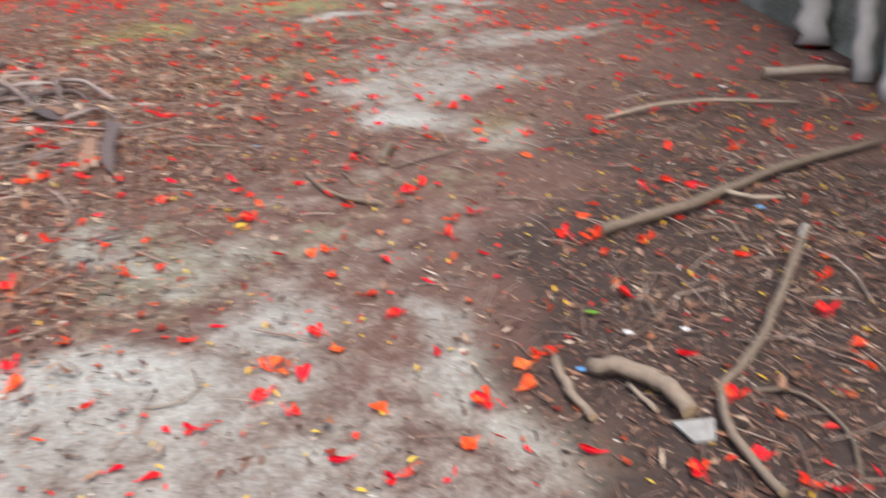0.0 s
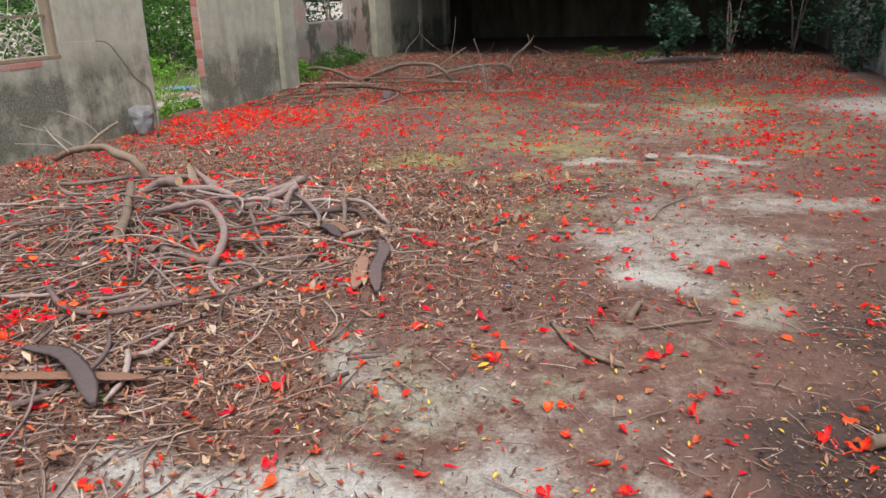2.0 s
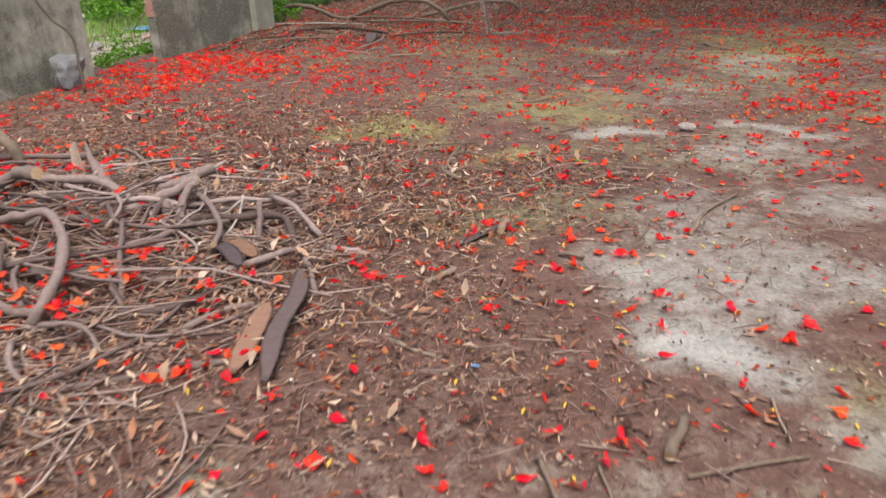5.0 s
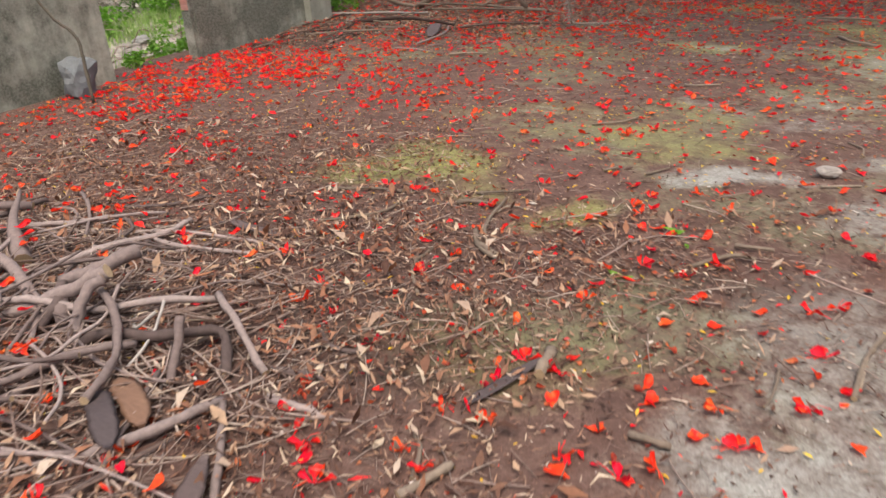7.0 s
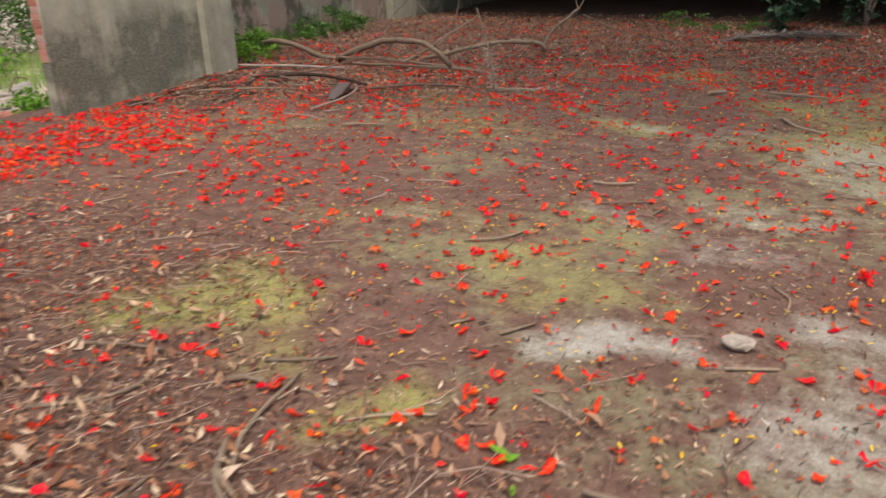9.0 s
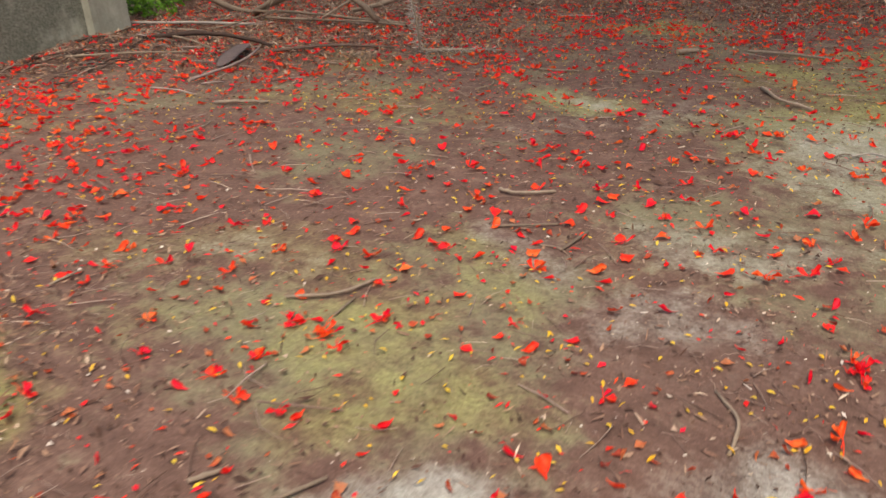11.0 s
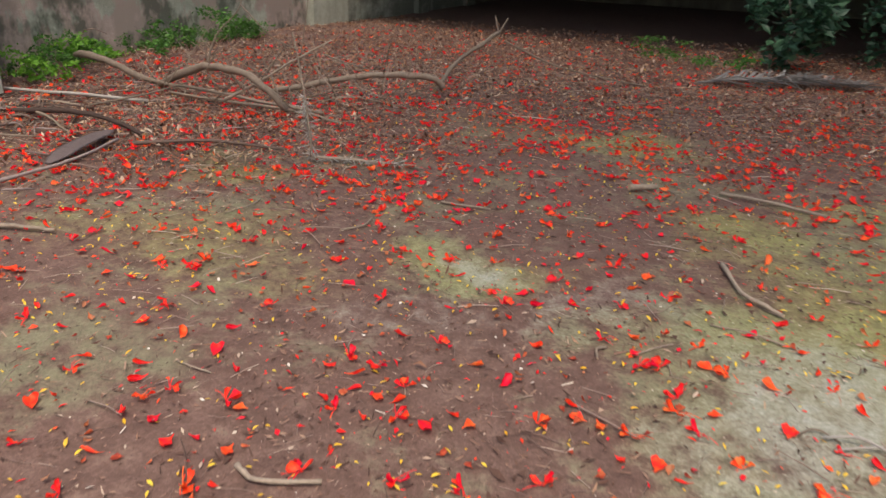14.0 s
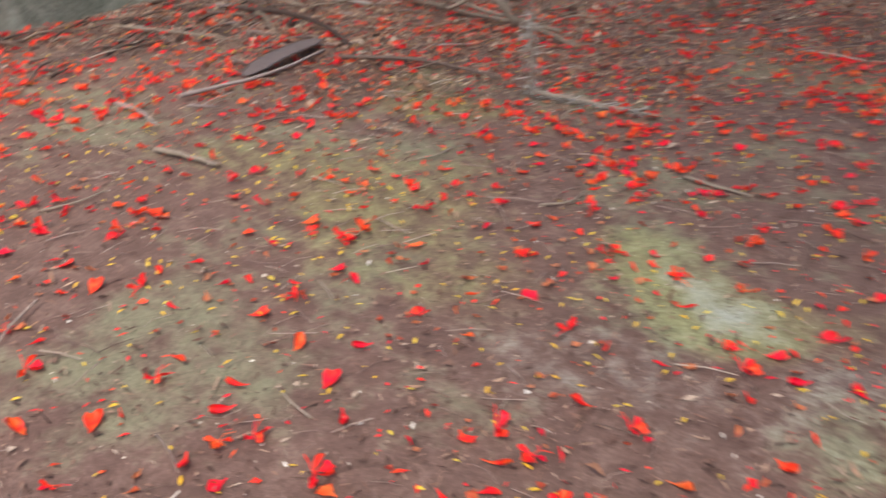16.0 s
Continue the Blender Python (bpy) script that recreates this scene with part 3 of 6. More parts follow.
def window(name, x, y0, y1, z0, z1, label, bars=1, mat=None):
    w = new(name)
    tagged(w, label, "window", kind="structure")
    f = 0.055
    for nm, b in (("window_sill", (x - 0.07, y0 - 0.02, z0 + 0.003, x + 0.07, y1 + 0.015, z0 + 0.045)), ("window_frame", (x - 0.05, y1 - f, z0 + 0.045, x + 0.05, y1 - 0.003, z1 - f)),
                  ("window_frame", (x - 0.05, y0 + 0.003, z0 + 0.045, x + 0.05, y0 + f, z1 - f)), ("window_frame", (x - 0.05, y0 + 0.003, z1 - f, x + 0.05, y1 - 0.003, z1 - 0.003))):
        bm = bmesh.new()
        box(bm, *b, 0.006)
        part(nm, bm, mat or WOOD, w)
    for i in range(bars):
        bm = bmesh.new()
        z = z0 + (z1 - z0) * (i + 1) / (bars + 1.6)
        box(bm, x - 0.02, y0 + f, z, x + 0.02, y1 - f, z + 0.025, 0.004)
        part("window_bar", bm, WOOD, w)
    return w


window("window_1", -6.92, 5.57, 7.14, 1.0, 2.18, "empty weathered wooden window frame in the wall")
window("window_2", -8.1, WIN[0] + 0.02, WIN[1] - 0.02, WIN[2], 2.18, "empty pale window frame in the flaking wall", 0, PALEDRY)

# ---- brush pile ----
def branch(points, r0, r1, label="", seed=0, name="branch", group="branches of the brush pile", mats=None, sides=7, steps=4):
    o = Vector(points[len(points) // 2])
    bm = bmesh.new()
    tube(bm, [Vector(p) - o for p in points], r0, r1, sides, steps, 0.14, seed)
    ob = part(name, bm, mats or [BARK, PITH])
    ob.location = o
    return tagged(ob, label or "dry grey broken branch lying in the brush pile", "branch", group)


branch([(-5.69, 5.65, .20), (-5.45, 5.60, .29), (-5.16, 5.51, .35), (-4.9, 5.40, .39), (-4.64, 5.27, .37), (-4.42, 5.22, .3), (-4.36, 5.26, .14)], .028, .040, "thick arched grey branch on the brush pile", 1, mats=[DEADWOOD, PITH])
branch([(-5.2, 5.52, .35), (-5.02, 5.62, .50), (-4.92, 5.66, .56)], .016, .012, "broken side stub of an arched branch", 83, mats=[DEADWOOD, PITH])
branch([(-5.45, 5.58, .29), (-5.62, 5.60, .42), (-5.80, 5.70, .50)], .010, .004, "thin side twig of an arched branch", 84, mats=[PALEDRY, PITH])
branch([(-3.95, 4.53, .12), (-3.96, 4.71, .2), (-3.8, 4.73, .28), (-3.59, 4.66, .32)], .03, .036, "thick branch with a pale sawn end", 2)
branch([(-3.48, 3.75, .10), (-3.52, 3.95, .20), (-3.74, 4.28, .26), (-3.86, 4.48, .33)], .036, .030, "thick upright grey branch leaning in the pile", 3, mats=[DEADWOOD, PITH])
branch([(-3.48, 4.22, .22), (-3.22, 4.2, .28), (-3.09, 4.22, .3), (-2.86, 4.06, .26), (-2.69, 3.83, .2), (-2.66, 3.69, .14), (-2.69, 3.65, .06)], .022, .026, "hook-shaped grey branch on the brush pile", 4)
branch([(-5.14, 5.08, .12), (-4.86, 5.23, .12), (-4.5, 5.37, .15), (-4.13, 5.61, .1)], .018, .022, "", 5)
branch([(-4.17, 4.9, .15), (-3.74, 4.9, .2), (-3.48, 4.97, .18), (-3.18, 4.85, .12), (-3.1, 4.8, .06)], .026, .03, "", 6)
branch([(-4.1, 5.54, .22), (-3.79, 5.26, .18), (-3.54, 5.09, .1)], .008, .045, "split grey branch tapering to a splinter", 7)
branch([(-3.18, 4.67, .1), (-3.05, 4.73, .15), (-2.87, 4.84, .22), (-2.76, 4.91, .28)], .022, .03, "", 8)
branch([(-2.73, 4.64, .05), (-2.77, 4.74, .15), (-2.76, 4.8, .24), (-2.73, 4.86, .28)], .024, .02, "", 9)
branch([(-3.65, 3.71, .1), (-3.3, 3.72, .12), (-3.04, 3.71, .15), (-2.79, 3.66, .12), (-2.7, 3.7, .1)], .018, .02, "", 10)
branch([(-3.26, 3.38, .08), (-3.15, 3.53, .12), (-2.95, 3.57, .14), (-2.81, 3.64, .1)], .02, .018, "", 11)
branch([(-2.53, 3.43, .15), (-2.43, 3.33, .1), (-2.33, 3.35, .04), (-2.23, 3.49, .05), (-2.14, 3.68, .06), (-2.04, 3.98, .06), (-1.95, 4.11, .04)], .012, .014, "long thin curved brown stick", 12)
branch([(-2.88, 4.44, .2), (-2.66, 4.15, .15), (-2.47, 3.92, .1), (-2.38, 3.79, .05)], .013, .012, "", 13)
branch([(-2.75, 4.63, .08), (-2.66, 4.75, .12), (-2.43, 4.81, .12), (-2.32, 4.96, .08), (-2.16, 4.79, .03)], .022, .018, "", 14)
branch([(-2.4, 3.83, .08), (-2.23, 3.92, .08), (-2.14, 4.16, .07), (-2.04, 4.62, .03)], .014, .012, "", 15)
branch([(-3.08, 3.94, .25), (-2.94, 3.77, .2), (-2.9, 3.68, .1)], .014, .013, "", 17)
branch([(-2.57, 3.59, .12), (-2.42, 3.61, .14), (-2.33, 3.6, .1), (-2.25, 3.52, .03)], .011, .01, "", 20)
branch([(-2.94, 5.18, .04), (-2.59, 4.82, .12), (-2.47, 4.83, .2)], .007, .006, "thin bleached stick poking out of the pile", 22, mats=[PALEDRY, PITH])
branch([(-2.49, 4.62, .04), (-2.47, 4.78, .12), (-2.5, 4.9, .2)], .006, .006, "thin bleached stick poking out of the pile", 23, mats=[PALEDRY, PITH])
branch([(-3.65, 5.35, .05), (-3.3, 5.65, .06), (-2.7, 5.75, .03)], .010, .008, "", 24)
branch([(-2.75, 3.15, .05), (-2.45, 3.2, .06), (-2.05, 3.5, .05), (-1.65, 3.8, .03)], .013, .012, "", 25)

random.seed(11)
for i in range(170):
    a, q = random.uniform(0, 6.28), random.random() ** 0.6
    cx, cy = -3.55 + 1.55 * q * math.cos(a), 4.35 + 1.35 * q * math.sin(a)
    if i % 4 == 0:
        cx, cy = random.uniform(-4.6, -2.1), random.uniform(1.5, 3.4)
    top = 0.20 * max(0.0, 1 - q * 0.9) if i % 4 else 0.03
    yaw, ln, r = random.gauss(0.15, 0.95), random.uniform(0.25, 1.0), random.choice((.005, .006, .007, .008, .009, .011, .013, .017))
    bend, z = random.uniform(-0.55, 0.55), random.uniform(0.01, max(0.03, top))
    pts = []
    for k in range(5):
        u = (k / 4 - 0.5)
        x = cx + ln * u * math.cos(yaw) - bend * ln * (0.25 - u * u) * math.sin(yaw) * 2
        y = cy + ln * u * math.sin(yaw) + bend * ln * (0.25 - u * u) * math.cos(yaw) * 2
        pts.append((x, y, float(on_ground(np.array(x), np.array(y))) + r + z * (1 + 1.1 * u * random.uniform(-1, 1))))
    branch(pts, r, r * random.uniform(0.5, 0.95), "", 100 + i, sides=6, steps=3)

branch([(-2.5, 4.12, .06), (-2.27, 4.22, .08), (-2.18, 4.33, .08), (-2.09, 4.46, .09), (-2.07, 4.66, .05)], .022, .016, "long grey branch at the edge of the pile", 71)
branch([(-1.78, 4.28, .03), (-1.89, 4.45, .06), (-2.06, 4.66, .05)], .014, .011, "", 72)
branch([(-3.0, 4.88, .2), (-2.88, 4.94, .24), (-2.80, 5.1, .27)], .032, .028, "thick broken branch end in the pile", 73)
branch([(-2.92, 4.81, .2), (-2.87, 4.75, .12), (-2.86, 4.75, .05)], .03, .022, "", 74)
branch([(-3.07, 4.63, .1), (-2.94, 4.68, .12), (-2.9, 4.76, .18), (-2.96, 4.85, .22)], .022, .02, "", 75)
branch([(-2.47, 5.13, .12), (-2.23, 4.95, .14), (-2.03, 4.83, .05)], .016, .014, "", 76)
branch([(-2.03, 4.87, .04), (-1.87, 4.89, .04), (-1.79, 4.87, .02)], .011, .009, "", 77)
branch([(-3.96, 5.86, .03), (-3.58, 5.93, .05), (-3.44, 6.21, .03)], .011, .009, "", 78)
branch([(-3.51, 5.67, .05), (-3.16, 5.54, .06), (-2.82, 5.58, .05), (-2.61, 5.63, .03)], .012, .010, "", 79)
branch([(-1.96, 4.74, .03), (-1.82, 4.73, .04), (-1.67, 4.72, .02)], .014, .011, "", 80)
branch([(-2.36, 4.83, .2), (-2.32, 4.75, .12), (-2.28, 4.65, .04)], .018, .015, "", 81)
branch([(-2.03, 5.16, .02), (-1.91, 5.06, .04), (-1.8, 5.1, .02)], .011, .009, "", 82)

# tangle of thin twigs through the pile
bm = bmesh.new()
random.seed(12)
for i in range(1300):
    a, q = random.uniform(0, 6.28), random.random() ** 0.55
    cx, cy = -3.5 + 1.75 * q * math.cos(a), 4.3 + 1.5 * q * math.sin(a)
    if i % 5 < 2:
        cx, cy = random.uniform(-4.9, -1.7), random.uniform(1.2, 3.6)
    yaw, ln, r = random.gauss(0.2, 1.0), random.uniform(0.15, 0.75), random.uniform(.0025, .0065)
    top = max(0.015, 0.17 * (1 - q)) if i % 5 > 1 else 0.02
    bend = random.uniform(-.5, .5)
    pts = []
    for k in range(4):
        u = k / 3 - 0.5
        x = cx + ln * u * math.cos(yaw) - bend * ln * (0.25 - u * u) * math.sin(yaw) * 2
        y = cy + ln * u * math.sin(yaw) + bend * ln * (0.25 - u * u) * math.cos(yaw) * 2
        pts.append((x, y, float(on_ground(np.array(x), np.array(y))) + r + random.uniform(0, top)))
    tube(bm, pts, r, r * .6, 4, 2, .1, i, 0)
tagged(part("pile_twigs", bm, TWIG), "tangle of thin dry twigs through the brush pile", "twigs", kind="stuff")

# ---- loose sticks on the floor ----
def stick(points, r0, r1, label="dry brown stick lying on the dirty floor", seed=0, mats=None):
    return branch(points, r0, r1, label, seed, "stick", "sticks on the floor", mats or [DEADWOOD, PITH], 6)


stick([(-.65, 3.52, .012), (-.52, 3.29, .014), (-.39, 3.18, .014), (-.26, 3.13, .012)], .010, .011, "curved grey stick lying on the floor", 1)
stick([(.61, 2.73, .03), (.85, 2.81, .035), (1.19, 2.99, .04), (1.58, 3.24, .04), (2.12, 3.47, .03)], .024, .018, "long straight grey branch on dark soil", 2)
stick([(1.19, 2.99, .04), (1.3, 2.93, .03), (1.42, 2.95, .015)], .012, .008, "side shoot of a grey branch", 3)
stick([(.41, 1.88, .035), (.51, 1.82, .05), (.59, 1.75, .045), (.63, 1.66, .03)], .026, .03, "short thick crooked log on dark soil", 4)
stick([(.31, 1.93, .018), (.33, 1.78, .02), (.37, 1.67, .016)], .015, .013, "short grey stick on dark soil", 5)
stick([(1.29, 2.47, .12), (1.11, 2.2, .08), (.91, 1.92, .04), (.73, 1.74, .02)], .013, .014, "propped stick with a peeled white end", 6)
stick([(1.30, 2.49, .123), (1.25, 2.41, .11)], .0145, .0145, "peeled white end of a propped stick", 7, [PALEDRY, PITH])
stick([(.74, 1.75, .02), (.71, 1.56, .025), (.76, 1.37, .02)], .014, .012, "", 8)
stick([(.91, 4.04, .02), (1.28, 4.14, .05), (1.64, 4.09, .06), (2.01, 4.12, .02)], .014, .009, "arched pale stick on the floor", 9)
stick([(2.01, 4.62, .05), (2.49, 4.56, .05)], .035, .03, "weathered tan log beside the wall", 10)
stick([(.5, 1.8, .015), (.55, 1.69, .012)], .009, .008, "", 11)
stick([(-1.49, 2.93, .012), (-1.32, 3.0, .012)], .009, .007, "short dark stick on pale concrete", 12, [POD, PITH])
stick([(-1.46, 2.88, .012), (-1.32, 2.95, .012)], .008, .006, "short dark stick on pale concrete", 13, [POD, PITH])
stick([(-1.5, 2.58, .012), (-1.4, 2.76, .014)], .011, .009, "short dark stick on pale concrete", 14, [POD, PITH])
stick([(-1.2, 5.34, .02), (-1.2, 5.19, .02)], .022, .02, "short stub of a branch on the floor", 15)
stick([(-1.65, 4.36, .015), (-1.42, 4.22, .013)], .011, .009, "", 16)
stick([(-.28, 3.60, .02), (-.25, 3.72, .05), (-.24, 3.82, .02)], .02, .014, "stubby forked twig on the floor", 17)
stick([(-2.96, 6.50, 0.009), (-2.69, 6.59, 0.015), (-2.41, 6.63, 0.009)], 0.009, 0.007, seed=40)
stick([(-2.68, 6.11, 0.009), (-2.50, 6.22, 0.015), (-2.41, 6.34, 0.015), (-2.42, 6.56, 0.009)], 0.009, 0.007, seed=41)
stick([(-1.67, 6.02, 0.012), (-1.80, 6.10, 0.018), (-1.87, 6.23, 0.012)], 0.012, 0.010, seed=42)
stick([(-1.77, 6.13, 0.010), (-1.85, 6.31, 0.016), (-1.89, 6.68, 0.010)], 0.010, 0.008, seed=43)
stick([(-2.08, 6.72, 0.008), (-1.95, 6.76, 0.014), (-1.82, 6.85, 0.008)], 0.008, 0.006, seed=44)
stick([(-2.11, 6.54, 0.014), (-2.06, 6.57, 0.020), (-1.97, 6.57, 0.014)], 0.014, 0.011, seed=45)
stick([(-1.29, 7.27, 0.008), (-1.18, 7.42, 0.008)], 0.008, 0.006, seed=46)
stick([(-1.52, 7.27, 0.009), (-1.46, 7.34, 0.009)], 0.009, 0.007, seed=47)
stick([(-0.41, 7.33, 0.007), (-0.22, 7.40, 0.007)], 0.007, 0.006, seed=48)
stick([(-1.84, 8.20, 0.007), (-1.66, 8.29, 0.013), (-1.58, 8.45, 0.007)], 0.007, 0.006, seed=49)
stick([(-1.32, 9.08, 0.006), (-1.19, 9.12, 0.013), (-1.05, 9.20, 0.006)], 0.006, 0.005, seed=50)
stick([(-0.97, 8.95, 0.007), (-0.91, 9.16, 0.007)], 0.007, 0.006, seed=51)
stick([(-1.44, 9.50, 0.011), (-1.34, 9.47, 0.017), (-1.17, 9.56, 0.011)], 0.010, 0.008, seed=52)
stick([(-1.60, 8.15, 0.005), (-1.59, 8.29, 0.005)], 0.005, 0.004, seed=53)
stick([(-0.34, 11.91, 0.013), (-0.21, 11.59, 0.019), (-0.12, 11.51, 0.019), (-0.01, 11.44, 0.013)], 0.012, 0.010, seed=54)
stick([(-0.52, 13.14, 0.014), (-0.24, 13.10, 0.020), (0.12, 13.00, 0.014)], 0.013, 0.010, seed=55)
stick([(-1.07, 12.91, 0.024), (-0.91, 13.03, 0.024)], 0.022, 0.018, seed=56)
stick([(-3.96, 10.41, 0.015), (-3.76, 10.48, 0.021), (-3.58, 10.54, 0.015)], 0.014, 0.011, seed=57)
stick([(-2.02, 12.04, 0.010), (-1.71, 12.08, 0.010)], 0.009, 0.007, seed=58)
stick([(-1.88, 6.25, 0.014), (-1.77, 6.05, 0.020), (-1.62, 5.95, 0.014)], 0.014, 0.011, seed=59)
stick([(-0.73, 6.44, 0.011), (-0.57, 6.44, 0.011)], 0.011, 0.009, seed=60)
stick([(-0.87, 6.17, 0.011), (-0.74, 6.31, 0.017), (-0.63, 6.33, 0.011)], 0.011, 0.009, seed=61)
stick([(-1.36, 4.52, 0.016), (-1.31, 4.61, 0.022), (-1.28, 4.69, 0.016)], 0.016, 0.013, seed=62)
stick([(-1.36, 4.60, 0.009), (-1.39, 4.71, 0.015), (-1.44, 4.77, 0.009)], 0.009, 0.007, seed=63)
stick([(-1.84, 5.57, 0.009), (-1.98, 5.80, 0.015), (-1.98, 5.99, 0.009)], 0.009, 0.007, seed=64)
stick([(-0.86, 5.00, 0.013), (-0.80, 4.99, 0.019), (-0.74, 4.99, 0.013)], 0.013, 0.010, seed=65)
stick([(-0.49, 5.51, 0.006), (-0.50, 5.35, 0.012), (-0.52, 5.28, 0.006)], 0.006, 0.005, seed=66)
stick([(-0.19, 5.82, 0.007), (-0.24, 5.65, 0.013), (-0.26, 5.48, 0.007)], 0.007, 0.006, seed=67)
stick([(-0.28, 5.41, 0.009), (-0.22, 5.73, 0.015), (-0.05, 6.09, 0.009)], 0.009, 0.007, seed=68)
stick([(-0.22, 3.55, 0.006), (-0.04, 3.65, 0.012), (0.11, 3.74, 0.006)], 0.006, 0.005, seed=69)
stick([(-1.35, 4.04, 0.010), (-1.23, 3.98, 0.016), (-1.12, 3.96, 0.010)], 0.010, 0.008, seed=70)
stick([(-0.47, 3.52, 0.006), (-0.43, 3.43, 0.012), (-0.41, 3.38, 0.006)], 0.006, 0.005, seed=71)
stick([(0.25, 3.12, 0.005), (0.34, 3.11, 0.011), (0.42, 3.08, 0.005)], 0.005, 0.004, seed=72)
stick([(0.84, 1.76, 0.006), (0.96, 1.72, 0.012), (1.01, 1.56, 0.012), (0.96, 1.39, 0.006)], 0.006, 0.005, seed=73)
stick([(1.06, 2.84, 0.005), (1.14, 2.77, 0.011), (1.15, 2.62, 0.005)], 0.005, 0.004, seed=74)
random.seed(5)
for i in range(70):
    x, y = random.uniform(-5.8, 2.2), random.uniform(1.2, 17)
    yaw, ln, r = random.uniform(0, 6.28), random.uniform(0.08, 0.34), random.uniform(.003, .007)
    b = random.uniform(-0.06, 0.06)
    z = float(on_ground(np.array(x), np.array(y))) + r * 0.8
    c, s_ = math.cos(yaw), math.sin(yaw)
    stick([(x - c * ln / 2, y - s_ * ln / 2, z), (x - s_ * b, y + c * b, z + 0.008), (x + c * ln / 2, y + s_ * ln / 2, z)], r, r * 0.7, "thin dry twig lying on the floor", 300 + i)


# ---- seed pods ----
def pod(points, width, label="long flat dark brown flame-tree seed pod", mat=None):
    o = Vector(points[len(points) // 2])
    line = smooth_path([Vector(p) - o for p in points], 9)
    bm = bmesh.new()
    rows, n = [], len(line)
    for i, q in enumerate(line):
        d = (line[min(i + 1, n - 1)] - line[max(i - 1, 0)]).normalized()
        s_ = d.cross(Vector((0, 0, 1))).normalized()
        u = i / (n - 1)
        w = width * min(1.0, 1.25 * math.sin(math.pi * min(max(u, 0.02), 0.98)) ** 0.5) * (1 + .06 * math.sin(i * 2.1)) * 0.5
        th = 0.0055 + 0.0022 * math.sin(i * 2.6)
        rows.append([bm.verts.new(q + s_ * a * w + Vector((0, 0, b * th + 0.01 * abs(a)))) for a, b in ((-1, 0), (-0.6, 1), (0, 1.5), (0.6, 1), (1, 0), (0.5, -1), (-0.5, -1))])
    for a, b in zip(rows, rows[1:]):
        for k in range(7):
            f = bm.faces.new((a[k], a[(k + 1) % 7], b[(k + 1) % 7], b[k]))
            f.smooth = True
    bm.faces.new(rows[0])
    bm.faces.new(list(reversed(rows[-1])))
    ob = part("seed_pod", bm, mat or POD)
    ob.location = o
    return tagged(ob, label, "seed pod", "seed pods on the floor")


pod([(-1.74, 3.6, .05), (-1.82, 3.86, .055), (-1.9, 4.1, .05)], .092, "flat tan-brown seed pod half lying on another", PODTAN)
pod([(-1.6, 3.58, .05), (-1.72, 3.86, .07), (-1.80, 4.18, .07), (-1.92, 4.42, .05)], .08)
pod([(-2.86, 2.46, .10), (-2.6, 2.42, .12), (-2.36, 2.28, .12), (-2.2, 2.15, .08)], .085)
pod([(-2.9, 2.2, .08), (-2.42, 2.31, .09), (-2.15, 2.40, .07)], .075, "flat reddish-brown seed pod in the litter", PODTAN)
pod([(-2.42, 4.49, .10), (-2.27, 4.39, .13), (-2.15, 4.30, .10)], .08)
pod([(-2.40, 4.56, .10), (-2.27, 4.50, .11), (-2.15, 4.42, .09)], .085, "split tan seed pod husk in the brush pile", PODTAN)
pod([(-1.36, 4.95, .012), (-1.29, 5.1, .014), (-1.22, 5.28, .012)], .045)
pod([(-4.95, 12.12, .05), (-4.82, 11.85, .07), (-4.70, 11.55, .07), (-4.62, 11.3, .03)], .17, "broad dark dried palm sheath by the far branches", POD)
pod([(-3.07, 5.9, .04), (-2.9, 5.84, .045), (-2.71, 5.83, .03)], .06)


# ---- dried palm sheath by the pile ----
def dry_sheath(points, width, label):
    o = Vector(points[0])
    bm = bmesh.new()
    line = smooth_path([Vector(p) - o for p in points], 5)
    rows, n = [], len(line)
    for i, q in enumerate(line):
        u = i / (n - 1)
        w = width * (1 - 0.75 * u) * 0.5
        d = (line[min(i + 1, n - 1)] - line[max(i - 1, 0)]).normalized()
        s_ = d.cross(Vector((0.3, -1, 0.2))).normalized()
        rows.append([bm.verts.new(q + s_ * w * math.sin(a) + Vector((0.25, -1, 0)) * w * 0.5 * (1 - math.cos(a))) for a in (-1.3, -0.8, -0.3, 0.3, 0.8, 1.3)])
    for a, b in zip(rows, rows[1:]):
        for k in range(5):
            bm.faces.new((a[k], a[k + 1], b[k + 1], b[k])).smooth = True
    ob = part("dry_palm_sheath", bm, DEADWOOD)
    ob.location = o
    m = ob.modifiers.new("thick", "SOLIDIFY")
    m.thickness = 0.008
    return tagged(ob, label, "palm sheath")


dry_sheath([(-3.80, 5.12, .04), (-3.84, 5.18, .14), (-3.92, 5.26, .22), (-4.0, 5.34, .28)], .12, "curled bleached dry palm sheath standing in the pile")

# ---- far dead branches along the wall ----
FAR = "dead branches by the flaking wall"
def deadwood(points, r0, r1, seed, label="grey dead branch lying by the flaking wall"):
    return branch(points, r0 * .78, r1 * .78, label, seed, "dead_branch", FAR, [DEADWOOD, PITH], 7)


